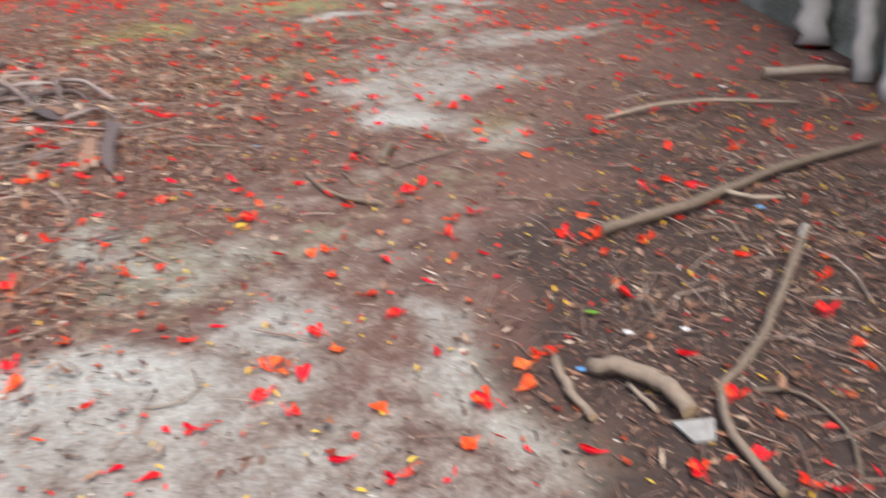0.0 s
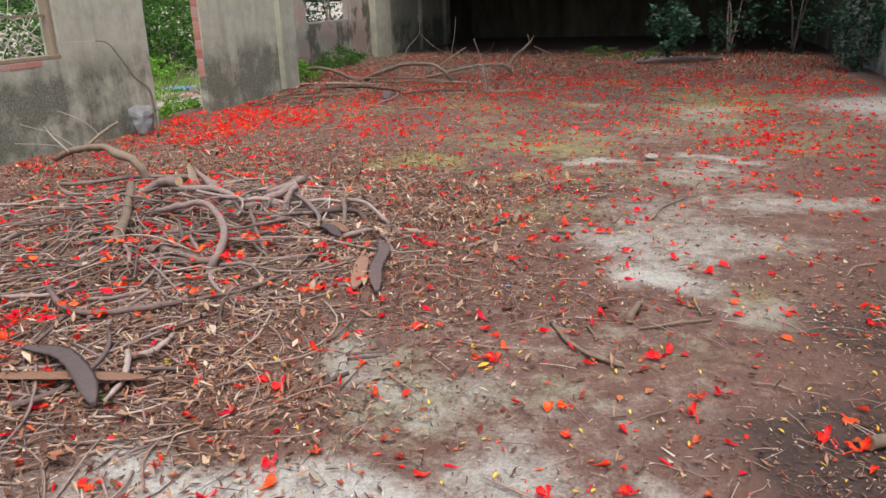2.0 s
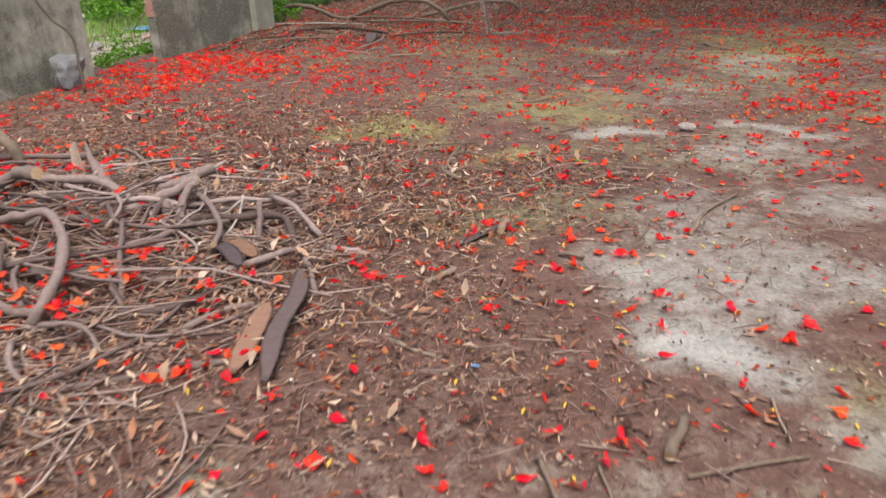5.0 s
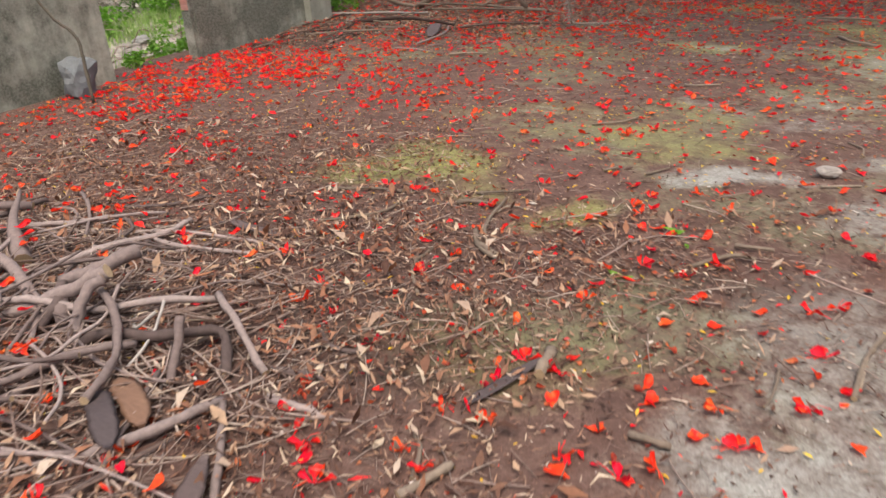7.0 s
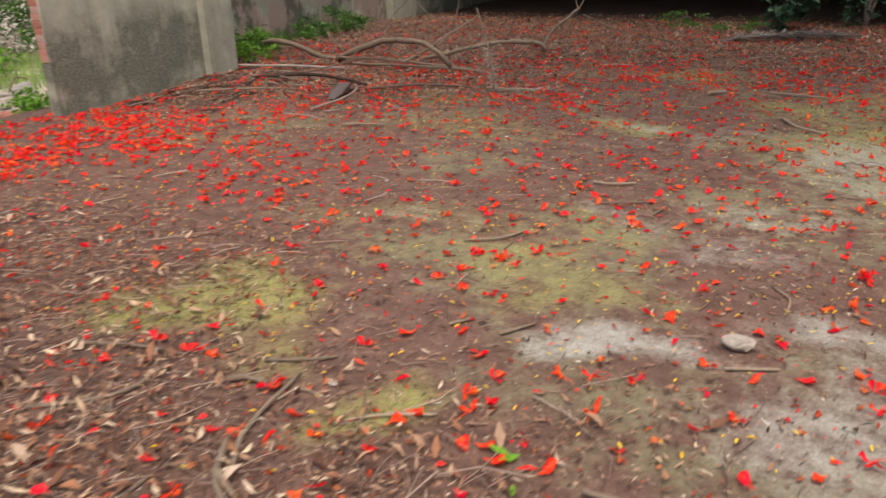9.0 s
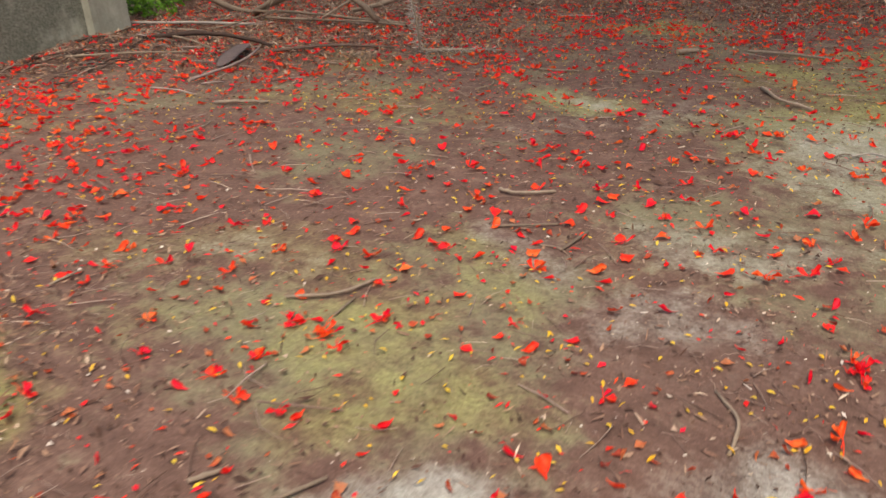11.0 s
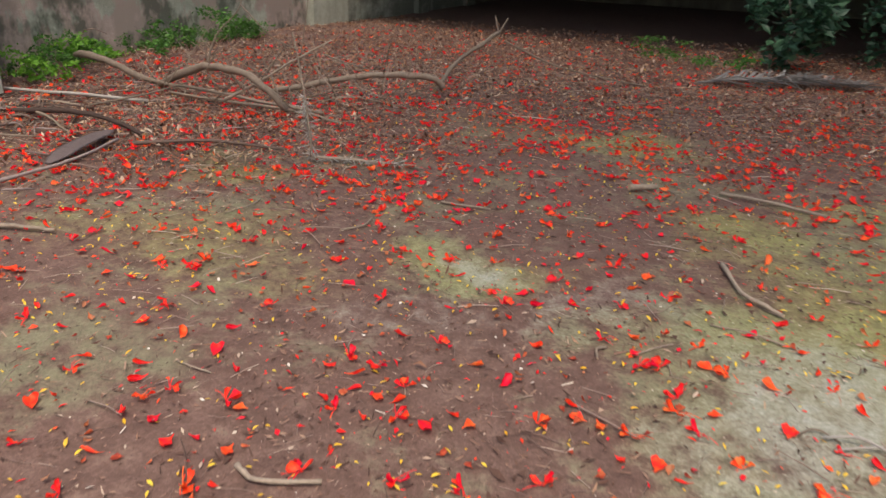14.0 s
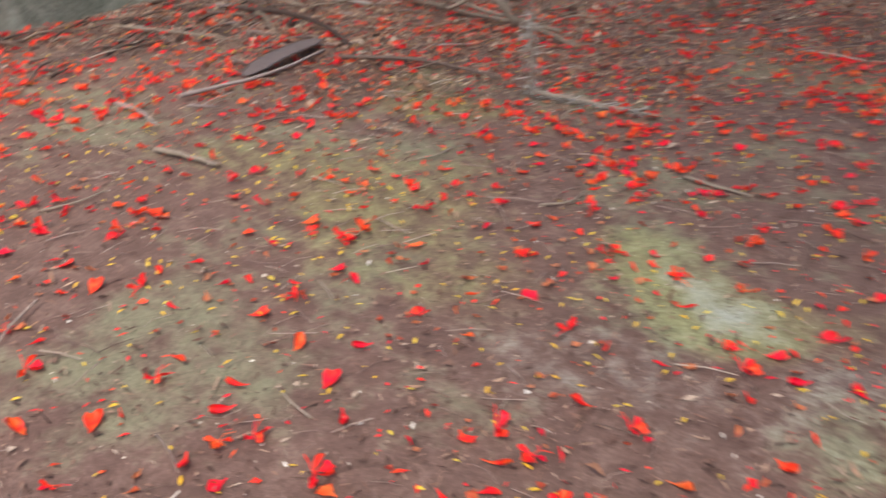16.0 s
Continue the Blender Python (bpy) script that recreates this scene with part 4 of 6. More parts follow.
deadwood([(-7.28, 13.73, 0.235), (-6.90, 13.57, 0.289), (-6.58, 13.59, 0.235), (-6.26, 13.73, 0.086), (-5.99, 13.78, 0.043)], .05, .042, 1, "thick arched pale dead branch")
deadwood([(-6.01, 13.68, 0.064), (-5.46, 13.46, 0.257), (-5.07, 13.33, 0.374), (-4.60, 13.19, 0.407), (-4.30, 13.16, 0.321), (-4.12, 13.25, 0.107)], .05, .038, 2, "thick arched pale dead branch")
deadwood([(-4.82, 13.94, 0.086), (-4.24, 14.19, 0.214), (-3.82, 14.41, 0.278), (-3.51, 14.74, 0.235), (-3.42, 14.85, 0.128)], .036, .04, 3, "long pale dead branch")
deadwood([(-3.47, 14.77, 0.107), (-3.45, 15.17, 0.321), (-3.26, 15.55, 0.535), (-3.21, 15.71, 0.599)], .028, .03, 4, "rising forked dead branch")
deadwood([(-3.21, 15.71, 0.589), (-3.27, 15.73, 0.770)], .02, .006, 5)
deadwood([(-3.21, 15.71, 0.589), (-3.12, 15.73, 0.749)], .015, .006, 6)
deadwood([(-3.10, 15.60, 0.535), (-2.57, 15.92, 0.268), (-1.71, 16.24, 0.107)], .014, .008, 7)
deadwood([(-5.89, 13.57, 0.107), (-5.24, 13.46, 0.128), (-4.60, 13.46, 0.096), (-3.96, 13.57, 0.043)], .022, .018, 8)
deadwood([(-5.67, 13.46, 0.054), (-4.82, 13.36, 0.075), (-4.17, 13.46, 0.054), (-3.64, 13.36, 0.032)], .02, .014, 9)
deadwood([(-4.76, 13.19, 0.128), (-4.44, 13.36, 0.321), (-4.23, 13.52, 0.482), (-4.01, 13.78, 0.642)], .02, .008, 10)
deadwood([(-4.01, 13.68, 0.535), (-3.69, 13.46, 0.535), (-3.42, 13.46, 0.492)], .008, .004, 11)
deadwood([(-5.08, 13.36, 0.374), (-5.03, 13.46, 0.642), (-4.82, 13.57, 0.909), (-4.84, 13.57, 1.230)], .012, .005, 12)
deadwood([(-4.82, 13.57, 0.909), (-4.55, 13.62, 0.663), (-4.28, 13.68, 0.535)], .010, .006, 13)
deadwood([(-4.28, 13.68, 0.449), (-4.19, 13.68, 0.856), (-4.17, 13.73, 1.177)], .008, .004, 14)
deadwood([(-3.24, 12.39, 0.032), (-3.27, 12.41, 0.268), (-3.38, 12.50, 0.535), (-3.53, 12.61, 0.856)], .014, .007, 15, "upright frayed dry twig on the floor")
deadwood([(-3.24, 12.39, 0.032), (-2.94, 12.48, 0.032), (-2.51, 12.61, 0.021)], .02, .012, 16, "frayed grey dry twig on the floor")
deadwood([(-5.78, 12.61, 0.064), (-5.51, 13.03, 0.128), (-5.30, 13.36, 0.214)], .012, .008, 17)
deadwood([(-6.74, 12.39, 0.064), (-6.31, 12.55, 0.064), (-5.89, 12.61, 0.054)], .016, .013, 18)
deadwood([(-6.63, 12.07, 0.054), (-5.89, 12.18, 0.075), (-5.24, 11.96, 0.032)], .02, .012, 19)
deadwood([(-6.31, 11.21, 0.043), (-5.78, 11.43, 0.064), (-5.35, 11.75, 0.032)], .015, .01, 20)
deadwood([(-4.57, 10.85, .03), (-4.50, 11.2, .05), (-4.50, 11.5, .07), (-4.68, 11.95, .06)], .018, .012, 61, "long bent dead branch beside the palm sheath").data.materials[0] = BARK
deadwood([(-6.2, 12.1, .06), (-5.6, 12.25, .10), (-5.1, 12.3, .07), (-4.7, 12.2, .03)], .034, .02, 62, "thick dark dead branch by the column").data.materials[0] = DARKTWIG
deadwood([(-4.6, 11.95, .03), (-4.1, 12.3, .05), (-3.5, 12.45, .03)], .022, .014, 63).data.materials[0] = DARKTWIG
p = branch([(-6.90, 12.55, 0.107), (-6.21, 12.77, 0.096), (-5.51, 13.03, 0.064)], .017, .015, "long pale peeled pole lying by the column", 21, "pole", FAR, [PALEDRY, PITH])
random.seed(31)
for i in range(45):
    x, y = random.gauss(-5.7, 0.8), random.gauss(12.6, 0.8)
    if x < -6.5:
        x = -6.2
    yaw, ln, r = random.uniform(0, 3.14), random.uniform(0.15, 0.5), random.uniform(.005, .012)
    z = float(on_ground(np.array(x), np.array(y))) + r
    c, s_ = math.cos(yaw), math.sin(yaw)
    deadwood([(x - c * ln / 2, y - s_ * ln / 2, z + random.uniform(0, .05)), (x + random.uniform(-.05, .05), y + random.uniform(-.05, .05), z + 0.02), (x + c * ln / 2, y + s_ * ln / 2, z)], r, r * .7, 400 + i).data.materials[0] = BARK
# thin side twigs rising from the dead branches
bm = bmesh.new()
random.seed(41)
for i in range(80):
    q = Vector((random.uniform(-6.0, -3.3), random.uniform(13.0, 14.4), random.uniform(.05, .3)))
    d = Vector((random.uniform(-.5, .5), random.uniform(-.3, .3), random.uniform(-.1, .45)))
    if (q + d).z < .03:
        d.z = .04 - q.z
    tube(bm, [q, q + d * .5 + Vector((random.uniform(-.05, .05), 0, .03)), q + d], .006, .002, 4, 3, .1, i, 0)
tagged(part("dead_twigs", bm, DEADWOOD), "thin bare twigs rising from the dead branches", "twigs", kind="stuff")
# frayed fibres on the twig
bm = bmesh.new()
random.seed(8)
for i in range(240):
    u = random.random()
    q = Vector((-3.24, 12.39, 0.032)).lerp(Vector((-3.34, 12.46, 0.449)), u) if i % 3 else Vector((-3.24, 12.39, 0.032)).lerp(Vector((-2.57, 12.58, 0.032)), u)
    d = Vector((random.uniform(-.09, .09), random.uniform(-.06, .06), random.uniform(-.08, .03)))
    if (q + d).z < 0.01:
        d.z = 0.01 - q.z
    tube(bm, [q, q + d * 0.5, q + d], .0042, .0018, 3, 1, 0.1, i, 0)
tagged(part("twig_fibres", bm, PALEDRY), "frayed grey fibres on a dry twig", "twig", kind="stuff")

# thin dark dead vine standing before the doorway's wall
branch([(-6.25, 7.85, 0.0), (-6.27, 7.86, .3), (-6.30, 7.88, .55), (-6.42, 7.8, .72), (-6.5, 7.7, .95), (-6.58, 7.62, 1.13), (-6.66, 7.5, 1.17)], .016, .007, "thin dark crooked dead vine standing by the wall", 51, "dead_vine", " ", [SHADEDARK, PITH])
branch([(-6.64, 7.5, 1.16), (-6.72, 7.3, 1.17), (-6.80, 7.1, 1.16)], .005, .003, "thin pale dead vine shoot", 52, "dead_vine", " ", [PALEDRY, PITH])
for i, q in enumerate([((-6.2, 6.5, .1), (-6.3, 6.3, .3), (-6.4, 6.0, .45)), ((-5.9, 6.2, .1), (-6.0, 6.0, .25), (-6.3, 5.8, .3)), ((-6.3, 7.0, .1), (-6.35, 6.8, .35), (-6.5, 6.6, .5))]):
    branch(q, .009, .003, "thin pale twig sticking up by the wall", 60 + i, "twig", " ", [PALEDRY, PITH])

# broken pipe stub and rubble at the doorway's foot

def rock(name, x, y, z, size, seed, mat, label, category, group="", blocky=0.0):
    bm = bmesh.new()
    bmesh.ops.create_icosphere(bm, subdivisions=3, radius=1)
    o = Vector((seed * 3.1, seed * 1.7, 0))
    for v in bm.verts:
        n = v.co.normalized()
        v.co = n * (1 + 0.45 * noise.noise(n * 1.1 + o) + 0.18 * noise.noise(n * 3 + o)) / max(abs(n.x), abs(n.y), abs(n.z)) ** blocky
        v.co = Vector((v.co.x * size[0], v.co.y * size[1], v.co.z * size[2]))
    low = min(v.co.z for v in bm.verts)
    for v in bm.verts:
        v.co.z -= low * 0.8
    ob = part(name, bm, mat)
    ob.location = (x, y, z)
    return tagged(ob, label, category, group)


rock("stone", -0.38, 7.52, 0, (.062, .042, .03), 1, MORTAR, "pale grey stone lying on the floor", "stone")
rock("wall_stump", -6.62, 8.05, -0.02, (.12, .14, .17), 2, SLATE, "broken lump of concrete at the doorway's foot", "rubble", "", 0.7)
random.seed(3)
for i in range(14):
    rock("rubble", random.uniform(-9.8, -7.3), random.uniform(8.6, 13.5), -0.17, (random.uniform(.05, .2), random.uniform(.05, .2), random.uniform(.03, .1)), 10 + i, random.choice((STONE, MORTAR, BRICK)),
         "lump of rubble on the ground outside the doorway", "rubble", "rubble outside the doorway")
bm = bmesh.new()
bmesh.ops.create_grid(bm, x_segments=8, y_segments=6, size=0.5)
for v in bm.verts:
    v.co = Vector((v.co.x * .55, v.co.y * .4, .05 + .06 * noise.noise(v.co * 5)))
sheet = tagged(part("plastic_sheet", bm, BLUE), "crumpled blue plastic scrap outside the doorway", "plastic sheet")
sheet.location = (-10.0, 13.4, -0.14)
for i, (x, y, s) in enumerate(((0.56, 2.05, .022), (0.74, 2.05, .02), (1.72, 4.49, .03), (0.38, 1.88, .02), (1.3, 2.87, .025), (-0.96, 3.93, .02))):
    bm = bmesh.new()
    bmesh.ops.create_grid(bm, x_segments=5, y_segments=5, size=1)
    for v in bm.verts:
        v.co = Vector((v.co.x * s * .6, v.co.y * s * .45, .012 + .25 * s * noise.noise(v.co * 2 + Vector((i, 0, 0)))))
    ob = tagged(part("paper_scrap", bm, BLUE if i > 2 else WHITE), "small dirty scrap of plastic on the floor", "scrap", "scraps on the floor")
    ob.location = (x, y, 0.006)


bm = bmesh.new()
tile = [bm.verts.new(q) for q in ((-.055, .035, 0), (.06, .04, 0), (.035, -.04, 0), (-.02, -.045, 0))]
bm.faces.new(tile)
shard = tagged(part("tile_shard", bm, STONE), "flat grey broken tile shard on dark soil", "tile shard")
shard.location = (.63, 1.6, .01)
shard.modifiers.new("thick", "SOLIDIFY").thickness = .008
# thick pale roots down the side wall
for i, q in enumerate((((2.74, 5.15, 2.6), (2.68, 5.0, 1.5), (2.63, 4.75, .6), (2.56, 4.5, -.02)), ((2.75, 4.6, 2.8), (2.69, 4.6, 1.4), (2.64, 4.35, .5), (2.55, 4.1, -.02)), ((2.74, 5.3, 2.4), (2.7, 5.5, 1.3), (2.68, 5.45, .5), (2.62, 5.3, -.02)))):
    branch(q, .045, .065 + .02 * i, "thick pale root running down the wall", 900 + i, "root", "roots on the side wall", [ROOTBARK, PITH], 10, 6)

# ---- plants ----
def leaf_cloud(count, spread, size, seed, squash=0.5):
    """Bent leaf blades gathered in clumps."""
    r = np.random.default_rng(seed)
    nclump = max(6, count // 28)
    a, c = r.uniform(0, 2 * np.pi, nclump), r.uniform(-1, 1, nclump)
    rad = r.uniform(0.35, 1.0, nclump) ** 0.6
    cen = np.stack([np.cos(a) * np.sqrt(1 - c * c) * rad * spread[0], np.sin(a) * np.sqrt(1 - c * c) * rad * spread[1], c * rad * spread[2]], -1)
    p = cen[r.integers(0, nclump, count)] + r.normal(0, 0.13, (count, 3)) * np.array(spread)
    d = r.normal(0, 1, (count, 3))
    d[:, 2] = d[:, 2] * squash - 0.35
    d /= np.linalg.norm(d, axis=1)[:, None]
    s = np.cross(d, r.normal(0, 1, (count, 3)))
    s /= np.linalg.norm(s, axis=1)[:, None]
    n = np.cross(d, s)
    L = size * r.uniform(0.6, 1.4, count)[:, None]
    v = np.stack([p, p + d * L * .45 + s * L * .24 + n * L * .06, p + d * L * .5, p + d * L * .45 - s * L * .24 + n * L * .06, p + d * L - n * L * .08], 1).reshape(-1, 3)
    k = np.arange(count)[:, None] * 5
    f = np.concatenate([k + np.array([[0, 1, 2]]), k + np.array([[0, 2, 3]]), k + np.array([[2, 1, 4]]), k + np.array([[3, 2, 4]])])
    return v.tolist(), f.tolist()


def shrub(name, x, y, z, height, radius, count, size, mat, label, seed, category="shrub"):
    e = new(name)
    e.location = (x, y, z)
    tagged(e, label, category)
    r = random.Random(seed)
    for i in range(3):
        bm = bmesh.new()
        a = r.uniform(0, 6.28)
        q = Vector((math.cos(a) * radius * .5, math.sin(a) * radius * .5, height * .75))
        tube(bm, [(0, 0, 0), q * .45 + Vector((r.uniform(-.1, .1), 0, 0.05)), q], .011 * height, .004 * height, 6, 4, .1, seed + i)
        part("stem", bm, [BARK, PITH], e)
    v, f = leaf_cloud(count, (radius, radius, height * .5), size, seed)
    me = mesh_of("crown", v, f, [mat], False)
    c = new("crown", me)
    c.parent = e
    c.location = (0, 0, height * .5)
    return e


shrub("shrub", -11.9, 15.6, -.16, 2.6, 1.3, 5200, .10, GREEN, "dense green shrub outside the doorway", 1)
shrub("shrub", -13.2, 15.0, -.16, 3.4, 1.6, 5200, .11, GREEN, "dense green shrub outside the doorway", 2)
shrub("shrub", -14.8, 18.0, -.16, 4.5, 2.2, 5200, .14, GREEN, "tall green shrub beyond the doorway", 3)
shrub("shrub", -12.3, 9.9, -.16, 2.8, 1.3, 4200, .10, GREEN, "green shrub outside the window", 4)
shrub("shrub", -13.6, 12.4, -.16, 3.6, 1.8, 4200, .12, GREEN, "tall green shrub outside the window", 5)
shrub("shrub", -10.4, 17.5, -.16, 3.2, 1.5, 3600, .11, DARKLEAF, "dark green shrub outside the far window", 6)
shrub("shrub", -12.6, 7.2, -.16, 3.5, 1.8, 3600, .12, GREEN, "green shrub outside the window", 7)
shrub("shrub", -16, 21, -.16, 6, 3.2, 5000, .18, GREEN, "tall green thicket beyond the doorway", 8)
shrub("shrub", -9.8, 20.5, -.16, 3.5, 1.6, 3000, .12, DARKLEAF, "dark green shrub beside the far wall", 16)
shrub("shrub", 4.7, 15.2, -.16, 2.4, 1.2, 4200, .10, BRIGHT, "bright green shrub outside the open side", 9)
shrub("shrub", 6.3, 13.0, -.16, 2.8, 1.5, 4200, .11, GREEN, "green shrub outside the open side", 10)
shrub("shrub", 7.0, 10.0, -.16, 3.2, 1.8, 4200, .12, GREEN, "green shrub outside the open side", 11)
shrub("shrub", 7.0, 17.5, -.16, 4.0, 2.2, 4200, .14, GREEN, "tall green shrub outside the open side", 12)
shrub("shrub", -0.55, 19.2, 0, 1.25, .5, 900, .15, DARKLEAF, "dark blue-green shrub growing through the floor", 13)
shrub("shrub", 0.75, 20.0, 0, 2.5, .75, 900, .12, DARKLEAF, "loose dark green shrub at the edge of the roof", 14)
shrub("shrub", 2.2, 20.2, 0, 2.7, .8, 900, .12, DARKLEAF, "loose dark green shrub at the edge of the roof", 17)
shrub("shrub", 2.95, 16.2, 0, 1.6, .55, 1800, .10, DARKLEAF, "dark green shrub beside the far column", 15)

for i, (x, y, h, r, m) in enumerate(((-11.6, 12.2, .8, .8, PALEDRY), (-12.4, 13.6, 1.0, .9, GREEN), (-11.2, 14.0, .7, .7, BRIGHT), (-12.8, 10.8, 1.1, 1.0, GREEN), (-11.3, 10.4, .8, .8, BRIGHT), (-13.4, 14.0, 1.2, 1.0, PALEDRY),
                                    (-12.3, 16.4, 1.2, 1.0, GREEN), (-10.9, 8.6, .9, .8, BRIGHT), (-11.4, 7.0, 1.1, .9, GREEN), (-10.6, 11.6, .5, .6, BRIGHT))):
    shrub("shrub", x, y, -.16, h, r, 1500, .08, m, "low dried-out bush outside" if m is PALEDRY else "low bright green bush outside", 120 + i)
# unseen flame tree, source of the blossom, added so its crown shades the roofless hall
tree = tagged(new("flame_tree"), "unseen spreading flame tree added to shade the roofless hall", "tree")
tree.location = (6.4, 8.6, -.16)
bm = bmesh.new()
tube(bm, [(0, 0, 0), (-.1, .2, 1.6), (-.5, .6, 3.4), (-1.6, 1.4, 5.2)], .38, .24, 12, 6, .06, 1)
part("trunk", bm, [BARK, PITH], tree)
for i, q in enumerate(((-5.5, 1.5, 7.6), (-7.5, 4.5, 7.9), (-5.0, 7.5, 8.0), (-10.5, 4.0, 7.8), (-2.0, 6.0, 7.6))):
    bm = bmesh.new()
    q = Vector(q)
    p0 = Vector((-1.6, 1.4, 5.2))
    tube(bm, [p0, p0.lerp(q, .4) + Vector((0, 0, .7)), p0.lerp(q, .75) + Vector((0, 0, .4)), q], .16, .04, 8, 5, .08, 10 + i)
    part("limb", bm, [BARK, PITH], tree)
v, f = leaf_cloud(4600, (6.2, 5.4, 1.1), .34, 77, .35)
crown = new("crown", mesh_of("crown", v, f, [GREEN], False))
crown.parent, crown.location = tree, (-7.2, 4.6, 8.0)
random.seed(77)
weeds = [(-7.75, 10.45, -.16, .42, .32, BRIGHT), (-7.4, 13.0, .04, .32, .36, BRIGHT), (-6.95, 13.1, .06, .3, .3, BRIGHT), (-7.5, 14.0, .05, .36, .36, BRIGHT), (-7.7, 16.8, .05, .42, .4, GREEN), (-7.25, 9.45, -.16, .34, .26, BRIGHT), (-7.6, 10.2, -.16, .3, .3, BRIGHT), (-7.55, 13.68, 0.05, 0.29, 0.34, GREEN), (-7.65, 14.43, 0.05, 0.31, 0.34, GREEN), (-7.45, 13.36, 0.05, 0.19, 0.25, GREEN),
         (-7.65, 15.60, 0.05, 0.36, 0.34, GREEN), (-7.60, 16.89, 0.05, 0.31, 0.32, GREEN), (-7.35, 14.85, 0.05, 0.24, 0.29, GREEN), (-9.4, 12.2, -.16, .24, .35, BRIGHT),
         (-9.5, 8.3, -.16, .5, .6, BRIGHT), (-7.70, 14.00, 0.06, 0.41, 0.34, GREEN), (-7.45, 14.10, 0.06, 0.26, 0.34, BRIGHT), (-7.20, 13.62, 0.05, 0.22, 0.29, GREEN), (-7.65, 15.17, 0.06, 0.43, 0.39, GREEN), (-7.65, 16.24, 0.06, 0.48, 0.39, GREEN), (-1.4, 18.6, 0, .3, .5, GREEN), (-2.2, 19.5, 0, .3, .6, GREEN)]
for i, (x, y, z, h, r, m) in enumerate(weeds):
    shrub("weed", x, y, z, h, r, 330 if h < .35 else 520, .055, m, "low fresh green weed growing by the wall" if x > -7.5 else "low fresh green weed on the ground outside", 40 + i, "weed")

# grass tufts and dead stalks on the ground outside the doorway
r = np.random.default_rng(9)
centres = np.array([(-9.9, 11.6), (-10.4, 13.8), (-11.0, 13.0), (-9.9, 9.9), (-8.2, 9.0), (-10.8, 14.6), (-9.3, 8.2), (-9.6, 7.0), (-10.2, 8.6)])
gp = centres[r.integers(0, len(centres), 5200)] + r.normal(0, .45, (5200, 2))
gp = gp[gp[:, 0] < -7.75]
blade = ([(-.004, 0, 0), (.004, 0, 0), (.003, .03, .10), (-.003, .03, .10), (0, .09, .17)], [(0, 1, 2, 3), (3, 2, 4)])
n = len(gp)
tagged(scatter("grass", [blade], np.concatenate([gp, np.full((n, 1), -.16)], 1), r.uniform(0, 6.28, n), r.normal(0, .2, n), r.uniform(.6, 1.7, n), GRASS), "bright green grass tufts on the ground outside", "grass", kind="stuff")
bm = bmesh.new()
random.seed(22)
for i in range(160):
    x, y = random.uniform(-12.5, -7.7), random.uniform(8.5, 15.5)
    yaw, ln = random.uniform(0, 3.14), random.uniform(.2, .9)
    c, s_ = math.cos(yaw) * ln / 2, math.sin(yaw) * ln / 2
    z = -.15 if i % 3 else random.uniform(-.1, .5)
    tube(bm, [(x - c, y - s_, -.15), (x, y, z + .03), (x + c, y + s_, z)], .011, .005, 4, 2, .1, i, 0)
tagged(part("dead_stalks", bm, TWIG), "dead brown stalks and sticks on the ground outside", "stalks", kind="stuff")

# pale chips of rubble and dry leaves on the ground outside the doorway
n = 1500
chip = ([(-.03, -.02, 0), (.03, -.025, 0), (.035, .02, 0), (-.025, .03, 0), (-.012, -.008, .02), (.018, -.006, .024), (.012, .014, .018), (-.014, .012, .022)], [(4, 5, 6, 7), (0, 1, 5, 4), (1, 2, 6, 5), (2, 3, 7, 6), (3, 0, 4, 7)])
gp = np.stack([r.uniform(-12.0, -7.75, n), r.uniform(8.3, 14.5, n), np.full(n, -.16)], -1)
tagged(scatter("rubble_chips", [chip], gp, r.uniform(0, 6.28, n), r.normal(0, .1, n), r.uniform(.3, 1.5, n), MORTAR), "pale rubble chips on the ground outside the doorway", "rubble", kind="stuff")

# dark twigs heaped at the foot of the pier
bm = bmesh.new()
random.seed(31)
for i in range(90):
    x, y = random.uniform(-6.65, -5.5), random.uniform(10.4, 12.9)
    yaw, ln = random.gauss(1.1, 1.1), random.uniform(.1, .42)
    c, s_ = math.cos(yaw) * ln / 2, math.sin(yaw) * ln / 2
    z = float(on_ground(np.array(x), np.array(y))) + .012
    h = random.uniform(0, .06)
    w = max(x - c, -6.75), max(x + c, -6.75)
    tube(bm, [(w[0], y - s_, z), (x + random.uniform(-.04, .04), y, z + h), (w[1], y + s_, z + h * random.uniform(0, 1.5))], random.uniform(.006, .014), .004, 5, 3, .1, i, 0)
tagged(part("twig_heap", bm, DARKTWIG), "heap of dark dead twigs at the foot of the pier", "twigs", kind="stuff")

# tangle of pale dead creepers outside the window
bm = bmesh.new()
random.seed(21)
for i in range(40):
    x, y, z = random.uniform(-10.2, -9.2), random.uniform(6.5, 10.5), random.uniform(-.1, 1.4)
    pts = [Vector((x, y, z))]
    for k in range(4):
        pts.append(pts[-1] + Vector((random.uniform(-.2, .2), random.uniform(-.45, .45), random.uniform(-.3, .45))))
    tube(bm, pts, .012, .006, 4, 3, .1, i, 0)
tagged(part("dead_creepers", bm, PALEDRY), "tangle of pale dead creepers outside the window", "creeper", kind="stuff")


